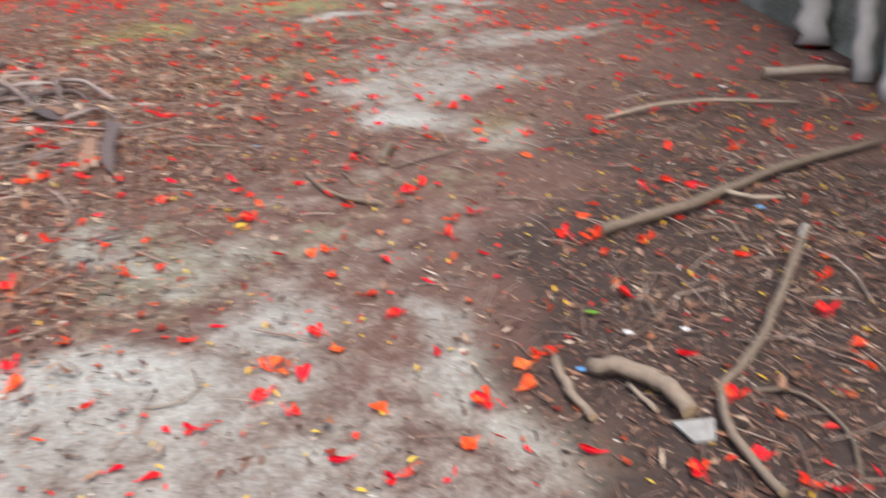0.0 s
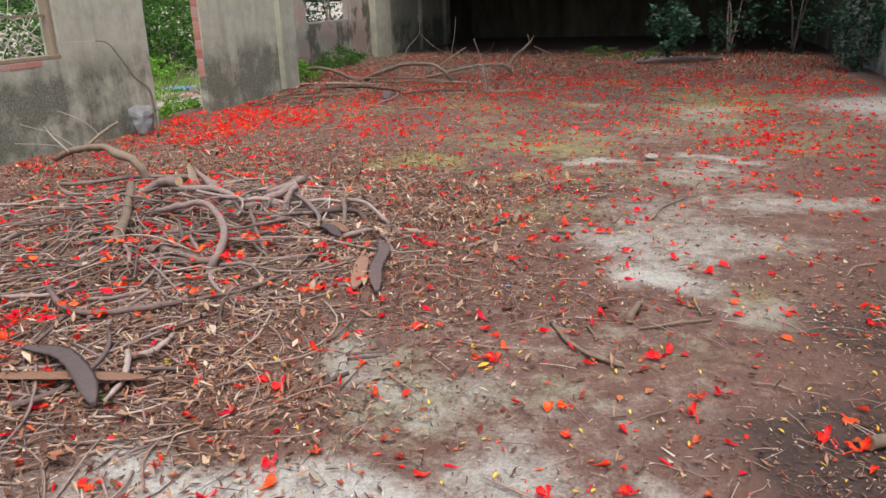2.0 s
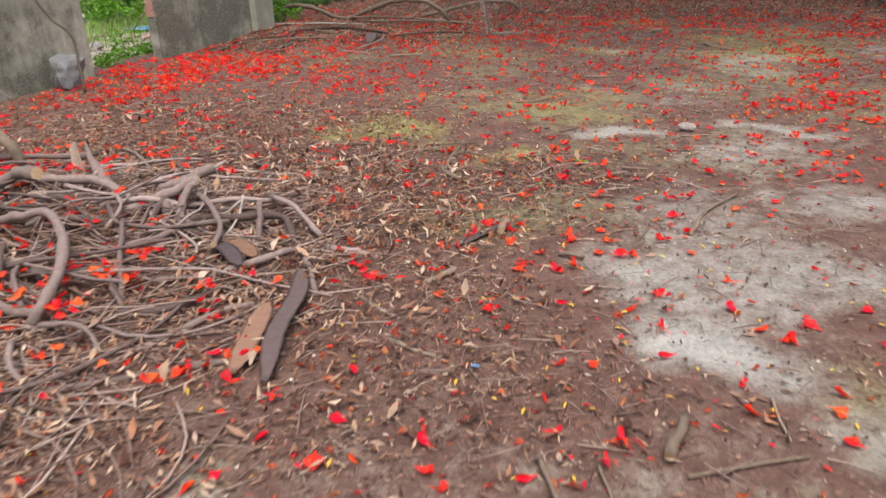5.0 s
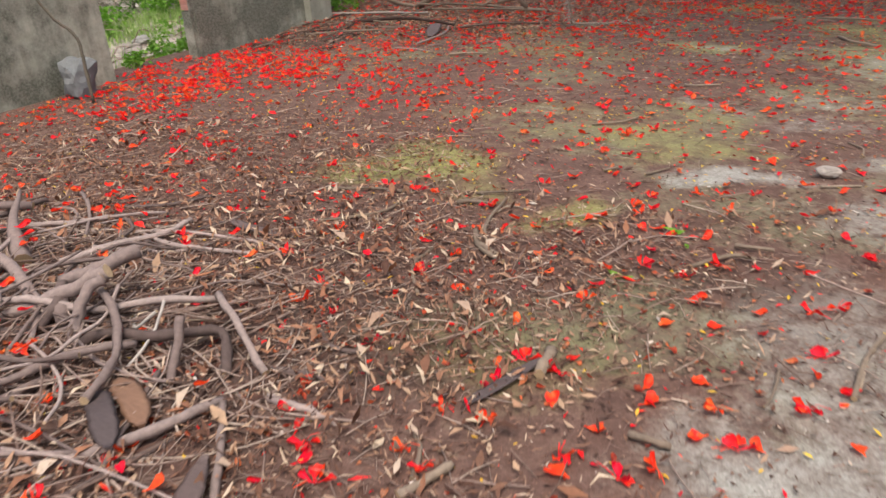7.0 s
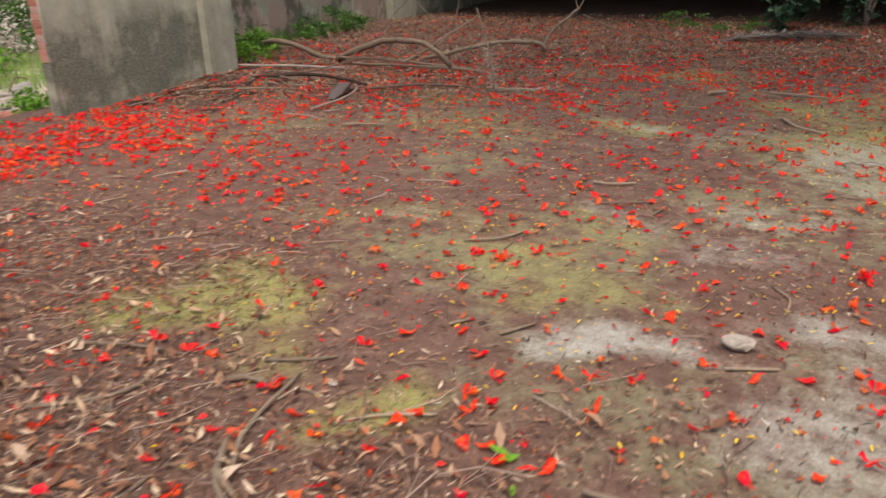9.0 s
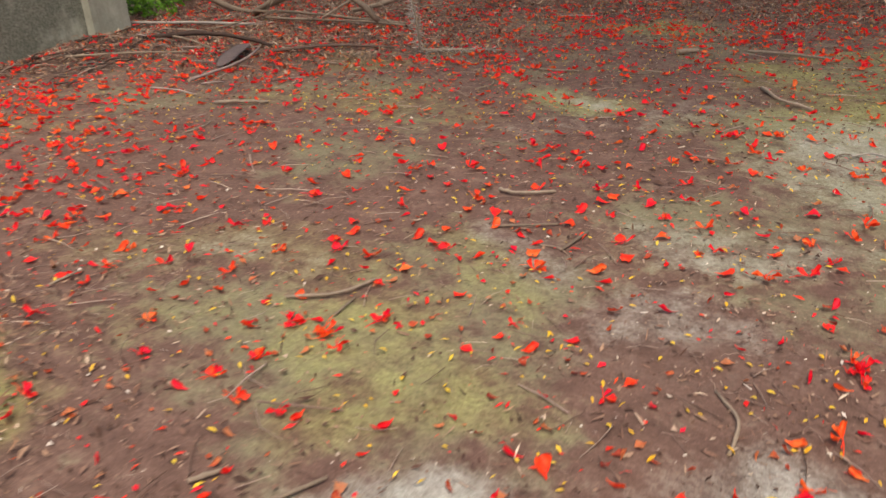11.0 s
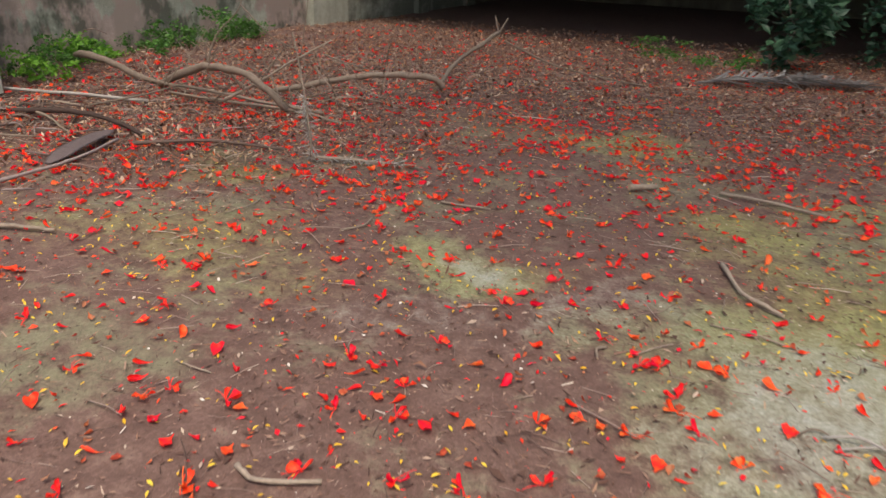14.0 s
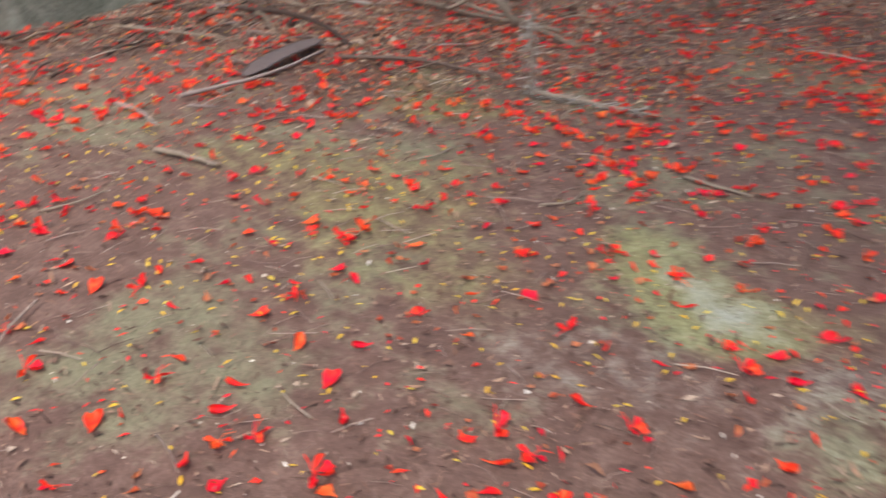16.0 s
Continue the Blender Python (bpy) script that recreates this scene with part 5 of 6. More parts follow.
# dry palm frond under the dark shrub
def frond(x, y, yaw, ln, seed):
    e = new("dry_palm_frond")
    e.location, e.rotation_euler = (x, y, 0.02), (0, 0, yaw)
    tagged(e, "bleached dry palm frond lying on the floor", "palm frond", "dry palm fronds")
    bm = bmesh.new()
    tube(bm, [(0, 0, .03), (ln * .5, 0, .07), (ln, 0.05, .03)], .016, .006, 6, 4, .05, seed)
    part("stalk", bm, [FROND, PITH], e)
    r = random.Random(seed)
    for i in range(26):
        u = 0.12 + 0.85 * i / 26
        for side in (-1, 1):
            bm = bmesh.new()
            L = ln * .42 * (1 - 0.5 * abs(u - .45))
            a = side * r.uniform(0.5, 0.95)
            d = Vector((math.cos(a), math.sin(a), 0))
            s_ = Vector((-d.y, d.x, 0)) * .013
            q = Vector((u * ln, 0, .05))
            pts = [(q, 1), (q + d * L * .5 + Vector((0, 0, r.uniform(-.02, .08))), 1), (q + d * L + Vector((0, 0, -.04 + r.uniform(0, .1))), .15)]
            row = [[bm.verts.new(c + s_ * w + Vector((0, 0, .006))), bm.verts.new(c), bm.verts.new(c - s_ * w + Vector((0, 0, .006)))] for c, w in pts]
            for m, n in zip(row, row[1:]):
                bm.faces.new((m[0], m[1], n[1], n[0]))
                bm.faces.new((m[1], m[2], n[2], n[1]))
            part("leaflet", bm, FROND, e)
    return e


frond(-1.35, 17.2, radians(40), 1.5, 1)
frond(-.75, 17.7, radians(20), 1.2, 2)

def leaf_shape(seed, ln, w, curl):
    r = random.Random(seed)
    v, f = [], []
    for i in range(3):
        u = i / 2
        half = w * (.25, 1, .12)[i]
        z = curl * ln * (u - .5) ** 2 * 2
        v += [(-half, (u - .5) * ln, z + half * r.uniform(.1, .9) + .002), (r.uniform(-.1, .1) * w, (u - .5) * ln, z + .002), (half, (u - .5) * ln, z + half * r.uniform(.1, .9) + .002)]
    for i in range(2):
        a = i * 3
        f += [(a, a + 1, a + 4, a + 3), (a + 1, a + 2, a + 5, a + 4)]
    return v, f


def fresh_leaf(x, y, ln, yaw, mat, label):
    v, f = leaf_shape(int(x * 100), ln, ln * .22, .2)
    ob = new("fallen_leaf", mesh_of("fallen_leaf", v, f, [mat]))
    ob.matrix_world = pose(x, y, float(on_ground(np.array(x), np.array(y))) + .008, 0, 0, yaw)
    return tagged(ob, label, "leaf", "single fallen leaves")


for x, y, ln, yaw in ((-1.02, 6.52, .09, 70), (-.98, 6.50, .07, 130), (-.92, 6.36, .05, 20), (-1.15, 6.0, .08, 60), (-1.10, 5.97, .07, 120), (-2.3, 2.28, .07, 80), (.47, 2.18, .05, 75)):
    fresh_leaf(x, y, ln, yaw, BRIGHT, "small fresh green leaf fallen on the floor")
fresh_leaf(-.85, 2.98, .06, -40, YELLOW, "small yellow leaf fallen on the floor")
fresh_leaf(-2.2, 2.6, .08, 50, YELLOW, "small yellow leaf fallen in the litter")

# ---- petals, leaves and crumbs strewn over the floor ----
def petal_shape(seed, roll, bend, wide=1.0, lean=0.0, ln=.058):
    """A clawed petal, rolled across its width by an angle, bent along its length and leaning on one side."""
    r = random.Random(seed)
    ph = r.uniform(0, 6)
    v, f = [], []
    prof = [(0, .0022), (.14, .003), (.27, .006), (.42, .0135), (.58, .020), (.74, .0235), (.88, .0215), (1, .013)]
    rim = [r.uniform(-.16, .06) for k in range(6)]
    for i, (u, w) in enumerate(prof):
        w *= wide * (1 + .12 * r.uniform(-1, 1))
        for k in range(6):
            a = k / 2.5 - 1
            phi = a * roll * min(1, .35 + u)
            R = w / max(roll * min(1, .35 + u), .05)
            x, z = R * math.sin(phi), R * (1 - math.cos(phi))
            y = (u - .5) * ln + rim[k] * ln * max(0, u - .6) * 1.6 - .22 * ln * a * a * max(0, u - .5)
            z += .004 * math.sin(ph + a * 4.2 + u * 5) * (.3 + a * a) * u * (1 if roll < 1.4 else .4) + bend * ln * (u - .4) ** 2
            x += .006 * math.sin(ph * 2 + u * 3)
            c, q = math.cos(lean), math.sin(lean)
            v.append((x * c - z * q, y, x * q + z * c))
    low = min(p[2] for p in v)
    v = [(x, y, z - low + .0015) for x, y, z in v]
    for i in range(7):
        for k in range(5):
            a = i * 6 + k
            f.append((a, a + 1, a + 7, a + 6))
    return v, f


def flower_shape(seed):
    """Two to five crumpled petals still joined at the base, with a few stamens."""
    r = random.Random(seed)
    V, F = [], []
    count = r.choice((2, 3, 3, 4, 5))
    for j in range(count):
        v, f = petal_shape(seed * 10 + j, r.choice((.5, .9, 1.7, 2.4)), r.uniform(-.2, .8), r.uniform(.7, 1.0), r.uniform(-.5, .5))
        a, up, sc = r.uniform(-.4, .4) + (j - count / 2) * r.uniform(.5, 1.2), r.uniform(.0, .4), r.uniform(.65, 1.0)
        base = len(V)
        for x, y, z in v:
            y2 = (y + .029) * sc
            y3, z3 = y2 * math.cos(up) - z * math.sin(up) * .5, y2 * math.sin(up) * .6 + z
            V.append((x * sc * math.cos(a) - y3 * math.sin(a), x * sc * math.sin(a) + y3 * math.cos(a), z3 + .002))
        F += [tuple(i + base for i in q) for q in f]
    for j in range(3):
        a, L, h = r.uniform(-2.2, 2.2), r.uniform(.03, .06), r.uniform(.003, .02)
        base, c, q = len(V), math.cos(a), math.sin(a)
        for u, w in ((0, .0012), (.5, .0011), (1, .0015)):
            for e in (-1, 1):
                V.append((q * u * L + c * e * w + .006 * math.sin(3 * u + j), c * u * L - q * e * w, .003 + h * math.sin(2.4 * u)))
        F += [(base, base + 1, base + 3, base + 2), (base + 2, base + 3, base + 5, base + 4)]
    return V, F


# open, cupped, folded, rolled and twisted petals, then whole blossoms, then a tight roll
PETALS = [petal_shape(1, .5, .3), petal_shape(2, .9, .5), petal_shape(3, .4, -.3, 1.05), petal_shape(4, 2.0, .3, .9, .4), petal_shape(5, 1.2, .7, .9, -.5), petal_shape(6, 2.7, .2, .85, .3),
          flower_shape(7), flower_shape(8), flower_shape(9), petal_shape(10, 2.9, .5, .6, -.6)]


def flower_density(x, y):
    d = 8 + 36 * np.exp(-(((x + 3.2) / 1.8) ** 2 + ((y - 3.6) / 2.2) ** 2)) + 20 * np.clip((y - 5) / 3, 0, 1)
    d = d + 62 * np.exp(-(((x + 6.2) / 1.0) ** 2 + ((y - 9.3) / 1.3) ** 2)) + 9 * np.exp(-(((x + 4.5) / 1.8) ** 2 + ((y - 8.7) / 1.6) ** 2))
    d = d + 11 * np.exp(-(((x + 1.8) / 2.8) ** 2 + ((y - 11) / 3.4) ** 2)) + 4 * (x < -2.0) * (y > 6) * (y < 9.8)
    d = d * (1.42 - .35 * np.clip((y - 9) / 3, 0, 1)) * (1 + .55 * np.sin(2.3 * x + 1.1 * y) * np.sin(1.9 * y - .8 * x + 1) + .6 * np.sin(5.3 * x - 2.1 * y) * np.sin(4.7 * y + 1.3 * x)) * (1 + .75 * np.clip((y - 7.4) / 2, 0, 1))
    d = d * np.where(y > 14.4, .25 + .75 * np.exp(-(y - 14.4) / .9), 1)
    d = d * np.where((x < -2.0) & (x > -5.3) & (y > 6) & (y < 10.5), .62, 1)
    return d * np.where((x > 1.0) & (y > 9) & (y < 12.5), .35, 1)


def strew(n, x0, x1, y0, y1, density, top):
    """Random places, denser where density(x, y) is larger."""
    x, y = rng.uniform(x0, x1, n), rng.uniform(y0, y1, n)
    keep = rng.uniform(0, top, n) < density(x, y)
    keep &= (x > -6.75) | ((y > 8.75) & (y < 9.8)) | ((y > 12.6) & (x > -7.9))
    return x[keep], y[keep]


petal_meshes = [[mesh_of("fallen_petal", v, f, [m]) for v, f in PETALS] for m in (PETAL, ORANGE)]


def lay_petal(x, y, pick, hue, yaw, scale):
    ob = new("fallen_petal", petal_meshes[hue][pick])
    z = float(on_ground(np.array(x), np.array(y)))
    ob.matrix_world = pose(x, y, z + .003, 0, 0, yaw) @ Matrix.Scale(scale, 4)
    whole = 6 <= pick <= 8
    return tagged(ob, ("crumpled fallen %s flame-tree blossom" if whole else "fallen %s flame-tree petal on the dirty floor") % ("orange" if hue else "scarlet"), "flower" if whole else "petal", "fallen petals on the floor")


# places of petals by stretch of the walk
SCARLET_PETALS_A = [(0.91, 1.37), (0.60, 1.46), (-0.15, 1.51), (0.77, 1.51), (-0.79, 1.54), (0.35, 1.56), (-0.89, 1.58), (-0.30, 1.58), (0.78, 1.72), (-0.71, 1.73), (0.10, 1.77), (-0.47,
    1.77), (1.19, 1.83), (-0.54, 1.84), (-1.07, 1.86), (0.71, 1.94), (-0.45, 1.94), (-0.05, 2.02), (1.23, 2.11), (-0.85, 2.16), (-0.42, 2.16), (-0.76, 2.22), (-0.17, 2.23),
    (-1.84, 2.25), (0.61, 2.27), (-1.47, 2.27), (-1.72, 2.32), (-2.16, 2.33), (-0.27, 2.37), (-1.04, 2.40), (-0.06, 2.43), (1.09, 2.51), (-1.79, 2.52), (-0.42, 2.54), (-1.73,
    2.57), (-2.08, 2.59), (-0.22, 2.61), (-1.75, 2.66), (-1.41, 2.68), (-0.64, 2.71), (0.49, 2.74), (0.96, 2.82), (0.14, 3.00), (-0.81, 3.05), (-1.64, 3.07)]
SCARLET_PETALS_B = [(-0.41, 3.13), (-0.17, 3.13), (-0.14, 3.22), (-0.51, 3.25), (-0.01, 3.32), (-0.09, 3.33), (-0.66, 3.41), (-2.16, 4.27), (-1.75, 4.43), (-1.59, 4.48), (-2.60, 4.49),
    (-2.12, 4.51), (-1.68, 4.54), (-1.71, 4.60), (-2.34, 4.64), (-1.76, 4.65), (-1.84, 4.71), (-0.85, 4.81), (-2.57, 4.83), (-1.02, 4.84), (-1.41, 4.92), (-1.35, 4.94),
    (-2.07, 5.01), (-0.57, 5.04), (-0.68, 5.07), (-1.12, 5.08), (-1.31, 5.09), (-2.58, 5.14), (-1.81, 5.15), (-2.07, 5.17), (-1.14, 5.24), (-1.27, 5.27), (-2.06, 5.30),
    (-0.40, 5.31), (-1.13, 5.34), (-0.29, 5.45), (-0.39, 5.51), (-1.92, 5.54), (-0.36, 5.62), (-1.39, 5.63), (-0.55, 5.71), (-0.81, 5.89), (-1.20, 5.90), (-0.40, 5.94),
    (-1.07, 5.96)]
SCARLET_PETALS_C = [(-0.32, 6.00), (-2.05, 6.06), (-0.87, 6.07), (-2.70, 6.08), (-2.32, 6.08), (-1.48, 6.16), (-2.63, 6.17), (-1.96, 6.27), (-2.19, 6.27), (-1.42, 6.39), (-1.02, 6.48),
    (-1.14, 6.51), (-1.94, 6.57), (-1.37, 6.62), (-0.29, 6.67), (-1.14, 6.78), (-1.51, 6.79), (-1.71, 6.83), (-0.46, 6.88), (0.06, 6.92), (-1.19, 6.93), (-1.78, 6.97),
    (-0.34, 7.00), (-1.29, 7.07), (-0.86, 7.09), (-0.71, 7.12), (-1.65, 7.13), (0.10, 7.24), (-0.13, 7.35), (0.10, 7.36), (-0.61, 7.46), (-1.82, 8.50), (-1.67, 8.52), (-1.85, 8.64), (-0.95, 8.68), (-1.92, 8.68), (-1.35, 8.72), (-0.74, 8.72), (-1.27, 8.76), (-2.31, 8.76), (-1.42, 8.78), (-1.89, 8.80), (-1.50, 8.83), (-0.55, 8.96), (-1.08, 8.96)]
SCARLET_PETALS_D = [(-0.02, 9.04), (-1.75, 9.05), (-0.43, 9.09), (-2.07, 9.09), (-2.30, 9.10), (-0.73, 9.10), (-1.81, 9.16), (-0.37, 9.16), (0.26, 9.19), (0.06, 9.20), (-2.39, 9.26), (-1.88, 9.33), (-0.87, 9.36), (-1.00, 9.37), (-0.21, 9.37), (-0.63, 9.40), (-1.72, 9.49), (-2.26, 9.50), (-0.92, 9.51), (-1.66, 9.54), (0.31, 9.54), (-1.97, 9.54), (-0.71, 9.55),
    (-1.85, 9.56), (-1.25, 9.57), (-2.35, 9.64), (-0.98, 9.68), (-2.09, 9.71), (-1.94, 9.72), (-2.38, 9.72), (-0.79, 9.74), (-1.71, 9.76), (-2.16, 9.80), (-2.84, 9.82),
    (-2.66, 9.85), (-1.35, 9.90), (-1.25, 9.90), (-1.83, 9.93), (-1.43, 9.93), (-1.14, 9.96), (-1.03, 9.97), (0.10, 9.98), (-1.98, 10.00), (-1.36, 10.03), (-2.66, 10.04)]
SCARLET_PETALS_E = [(-1.18, 10.04), (-0.98, 10.06), (-0.20, 10.08), (-1.42, 10.13), (-2.62, 10.13), (-0.29, 10.13), (-1.54, 10.13), (-1.21, 10.14), (-2.05, 10.18), (-1.37, 10.21), (-1.51, 10.22),
    (-0.59, 10.26), (-0.63, 10.33), (-0.90, 10.34), (-0.20, 10.37), (-2.36, 10.39), (-2.04, 10.42), (-1.40, 10.46), (-1.25, 10.48), (0.07, 10.52), (-0.31, 10.55), (-2.00, 10.64), (-0.48, 10.71), (-1.65, 10.72), (-1.50, 10.73), (-0.41, 10.74), (-1.86, 10.78), (-1.34, 10.78), (-0.52, 10.80), (-0.88, 10.80), (-1.09, 10.83), (-0.66, 10.85),
    (-1.16, 10.94), (-0.13, 10.99), (-1.25, 11.00), (-1.02, 11.01), (-0.44, 11.02), (-1.12, 11.08), (-0.87, 11.10), (-1.46, 11.12), (-0.68, 11.17), (-0.13, 11.19), (-1.02, 11.28), (-0.86, 11.29), (-0.02, 11.35)]
SCARLET_PETALS_F = [(-0.51, 11.38)]
ORANGE_PETALS_A = [(0.85, 1.40), (0.04, 1.61), (-0.20, 1.77), (0.21, 1.83), (0.22, 1.93), (1.22, 1.94), (-0.55, 1.97), (-1.34, 1.97), (0.28, 1.98), (-0.36, 2.07), (-1.27, 2.20), (1.31,
    2.32), (1.38, 2.46), (-1.98, 2.50), (-1.20, 2.62), (0.77, 2.67), (0.58, 2.69), (-0.52, 2.70), (-0.45, 2.73), (-1.37, 2.86), (0.57, 2.90), (-1.62, 2.93), (0.04, 2.94),
    (-0.89, 3.06), (-2.16, 4.36), (-1.44, 4.70), (-1.00, 4.78), (-1.90, 4.86), (-0.76, 4.89), (-1.27, 4.91), (-0.96, 5.00), (-0.52, 5.08), (-0.26, 5.17), (-0.84, 5.19),
    (-1.34, 5.21), (-0.65, 5.22), (-0.87, 5.27), (-2.23, 5.31), (-0.71, 5.35), (-1.40, 5.50), (-1.69, 5.65), (-0.88, 5.68), (-1.20, 5.76), (-1.42, 5.93), (-2.54, 5.95)]
ORANGE_PETALS_B = [(-2.53, 6.05), (-1.51, 6.10), (-1.88, 6.28), (-1.61, 6.38), (-1.74, 6.44), (-0.86, 6.50), (-1.40, 6.54), (-1.08, 6.54), (-2.28, 6.67), (-1.19, 6.70), (-0.09, 6.78),
    (-1.25, 6.79), (-0.79, 6.85), (-0.96, 7.04), (-0.85, 7.21), (-0.31, 7.28), (-0.47, 7.33), (-2.10, 8.53), (-1.51, 8.57), (-1.02, 8.74), (-0.79, 8.81), (-1.60, 8.86),
    (-1.08, 8.87), (-0.32, 8.96), (-0.71, 8.96), (-0.17, 8.98), (-1.32, 9.08), (0.10, 9.14), (-0.15, 9.19), (-0.60, 9.20), (-1.01, 9.20), (-1.50, 9.22), (-0.01, 9.33),
    (-0.44, 9.36), (-2.28, 9.42), (0.14, 9.46), (-1.52, 9.55), (-0.90, 9.59), (0.20, 9.62), (-1.98, 9.64), (-1.64, 9.75), (-0.90, 10.03), (-2.19, 10.03), (-1.26, 10.04), (0.40, 10.09)]
ORANGE_PETALS_C = [(0.32, 10.16), (-0.70, 10.16), (0.20, 10.23), (-0.05, 10.25), (-0.51, 10.25), (-0.40, 10.25), (-0.29, 10.46), (-0.17, 10.51), (-0.89, 10.66), (-0.17, 10.80), (-0.25, 10.83),
    (-0.56, 10.93), (-0.30, 10.97), (-0.31, 11.32)]
MORE_PETALS_A = [(1.62, 2.56), (1.30, 2.75), (-2.33, 2.80), (-2.38, 2.87), (1.50, 2.92), (-2.27, 2.94), (1.13, 2.94), (-2.02, 2.95), (-1.55, 3.07), (1.11, 3.10), (-1.52, 3.15), (-2.24,
    3.28), (-1.16, 3.34), (-1.29, 3.50), (-0.44, 3.55), (0.44, 3.60), (-0.63, 3.64), (-0.40, 3.65), (0.55, 3.66), (-1.36, 3.76), (0.24, 3.84), (-1.51, 3.89), (0.46, 3.92),
    (0.21, 3.99), (-1.14, 4.08), (-0.32, 4.20), (-1.54, 4.22), (-1.01, 4.34), (-1.08, 4.40), (-0.34, 4.40), (0.43, 4.46), (-0.75, 4.50), (-0.48, 4.53), (-0.67, 4.63), (-0.09,
    4.63), (-3.07, 4.64), (-2.13, 4.65), (-0.37, 4.68), (0.67, 4.69), (-0.01, 4.71), (0.72, 4.82), (0.58, 4.86), (-3.48, 5.06), (0.26, 5.13), (-3.19, 5.21)]
MORE_PETALS_B = [(-2.73, 5.28), (0.09, 5.38), (-2.95, 5.46), (-2.64, 5.53), (-2.30, 5.56), (-2.46, 5.74), (-2.79, 6.01), (0.26, 6.09), (-0.76, 6.22), (-2.75, 6.23), (-0.42, 6.27), (-0.02,
    6.28), (-1.06, 6.29), (0.36, 6.30), (-2.70, 6.41), (-0.19, 6.46), (-3.26, 6.48), (-2.75, 6.49), (-2.67, 6.49), (-2.89, 6.58), (-0.97, 6.59), (-2.39, 6.65), (-3.00, 6.66),
    (-2.60, 6.67), (-2.78, 6.75), (-3.09, 6.85), (-2.20, 6.88), (-2.85, 6.89), (-3.35, 6.95), (-1.99, 6.97), (-1.82, 7.24), (-3.70, 7.33), (-1.45, 7.34), (-2.27, 7.38),
    (-1.74, 7.41), (-3.12, 7.41), (-3.67, 7.43), (-3.30, 7.46), (0.05, 7.47), (-2.59, 7.53), (-0.75, 7.53), (-1.14, 7.54), (-4.46, 7.59), (-0.21, 7.60), (-1.62, 7.60)]
MORE_PETALS_C = [(-1.14, 7.67), (-1.31, 7.68), (-2.09, 7.69), (-3.64, 7.74), (-4.40, 7.76), (-2.66, 7.77), (-0.97, 7.77), (-3.26, 7.83), (-4.32, 7.90), (0.10, 7.94), (-0.75, 7.97),
    (-3.16, 7.99), (-0.05, 8.01), (-0.58, 8.02), (-0.44, 8.04), (-3.80, 8.08), (-3.66, 8.08), (-1.06, 8.12), (-0.52, 8.13), (-1.90, 8.14), (-2.29, 8.15), (-2.13, 8.15),
    (-0.87, 8.19), (-4.88, 8.20), (-2.49, 8.26), (-0.75, 8.29), (-1.22, 8.45), (-2.30, 8.45), (-4.49, 8.47), (-0.66, 8.52), (-2.86, 8.57), (-0.48, 8.59), (-1.70, 8.63),
    (-3.68, 8.71), (-0.29, 8.80), (0.06, 8.84), (-1.94, 8.90), (-1.51, 8.98), (-3.01, 8.99), (-2.61, 9.11), (-2.13, 9.26), (-2.65, 9.37), (-2.76, 9.44), (-3.20, 9.51),
    (-3.42, 9.55)]
MORE_PETALS_D = [(-0.29, 9.60), (-3.00, 9.61), (-0.01, 9.66), (-0.55, 9.66), (-3.18, 9.68), (-0.58, 9.87), (-2.90, 9.91), (-2.86, 10.04), (-2.93, 10.31), (-2.80, 10.32), (-3.58, 10.38),
    (0.32, 10.38), (-2.47, 10.40), (-3.24, 10.43), (-3.11, 10.47), (0.34, 10.48), (0.24, 10.49), (-3.42, 10.51), (-3.71, 10.59), (-3.39, 10.64), (-4.23, 10.66), (-2.27, 10.66), (0.50, 10.72), (-2.41, 10.72), (-3.25, 10.77), (-2.79, 10.78), (0.30, 10.79), (-3.45, 10.96), (-2.61, 10.96), (-2.05, 10.97), (-1.88, 10.97), (-2.31, 11.03),
    (-2.17, 11.03), (-1.73, 11.09), (-1.57, 11.12), (-3.37, 11.17), (-2.20, 11.19), (-1.72, 11.19), (-2.55, 11.20), (-1.87, 11.21), (-2.41, 11.21), (-1.57, 11.26), (-2.94, 11.27), (-2.18, 11.28), (-2.53, 11.34)]
MORE_PETALS_E = [(-1.36, 11.36), (-0.68, 11.41), (-3.30, 11.41), (-1.04, 11.41), (-1.14, 11.46), (0.12, 11.48), (-0.82, 11.50), (-0.16, 11.50), (-0.65, 11.57), (-3.36, 11.60), (-0.82, 11.61), (-0.46, 11.62), (-1.02, 11.65), (-1.51, 11.69), (0.39, 11.73), (-0.81, 11.76), (-0.71, 11.82), (-1.29, 11.85), (-1.66, 11.86), (-0.15, 11.95), (-0.61, 11.96),
    (-0.14, 12.07), (-0.45, 12.09), (-1.53, 12.14), (-0.26, 12.16), (-0.31, 12.30), (0.31, 12.31), (-2.01, 12.31), (0.07, 12.32), (-0.75, 12.41), (-0.39, 12.41), (-0.51, 12.42), (-1.93, 12.49), (-1.50, 12.61), (-1.13, 12.64), (0.07, 12.79), (-0.50, 12.83), (-1.36, 12.88), (-0.26, 13.48)]
PLACED_XY = []
pick = random.Random(4)
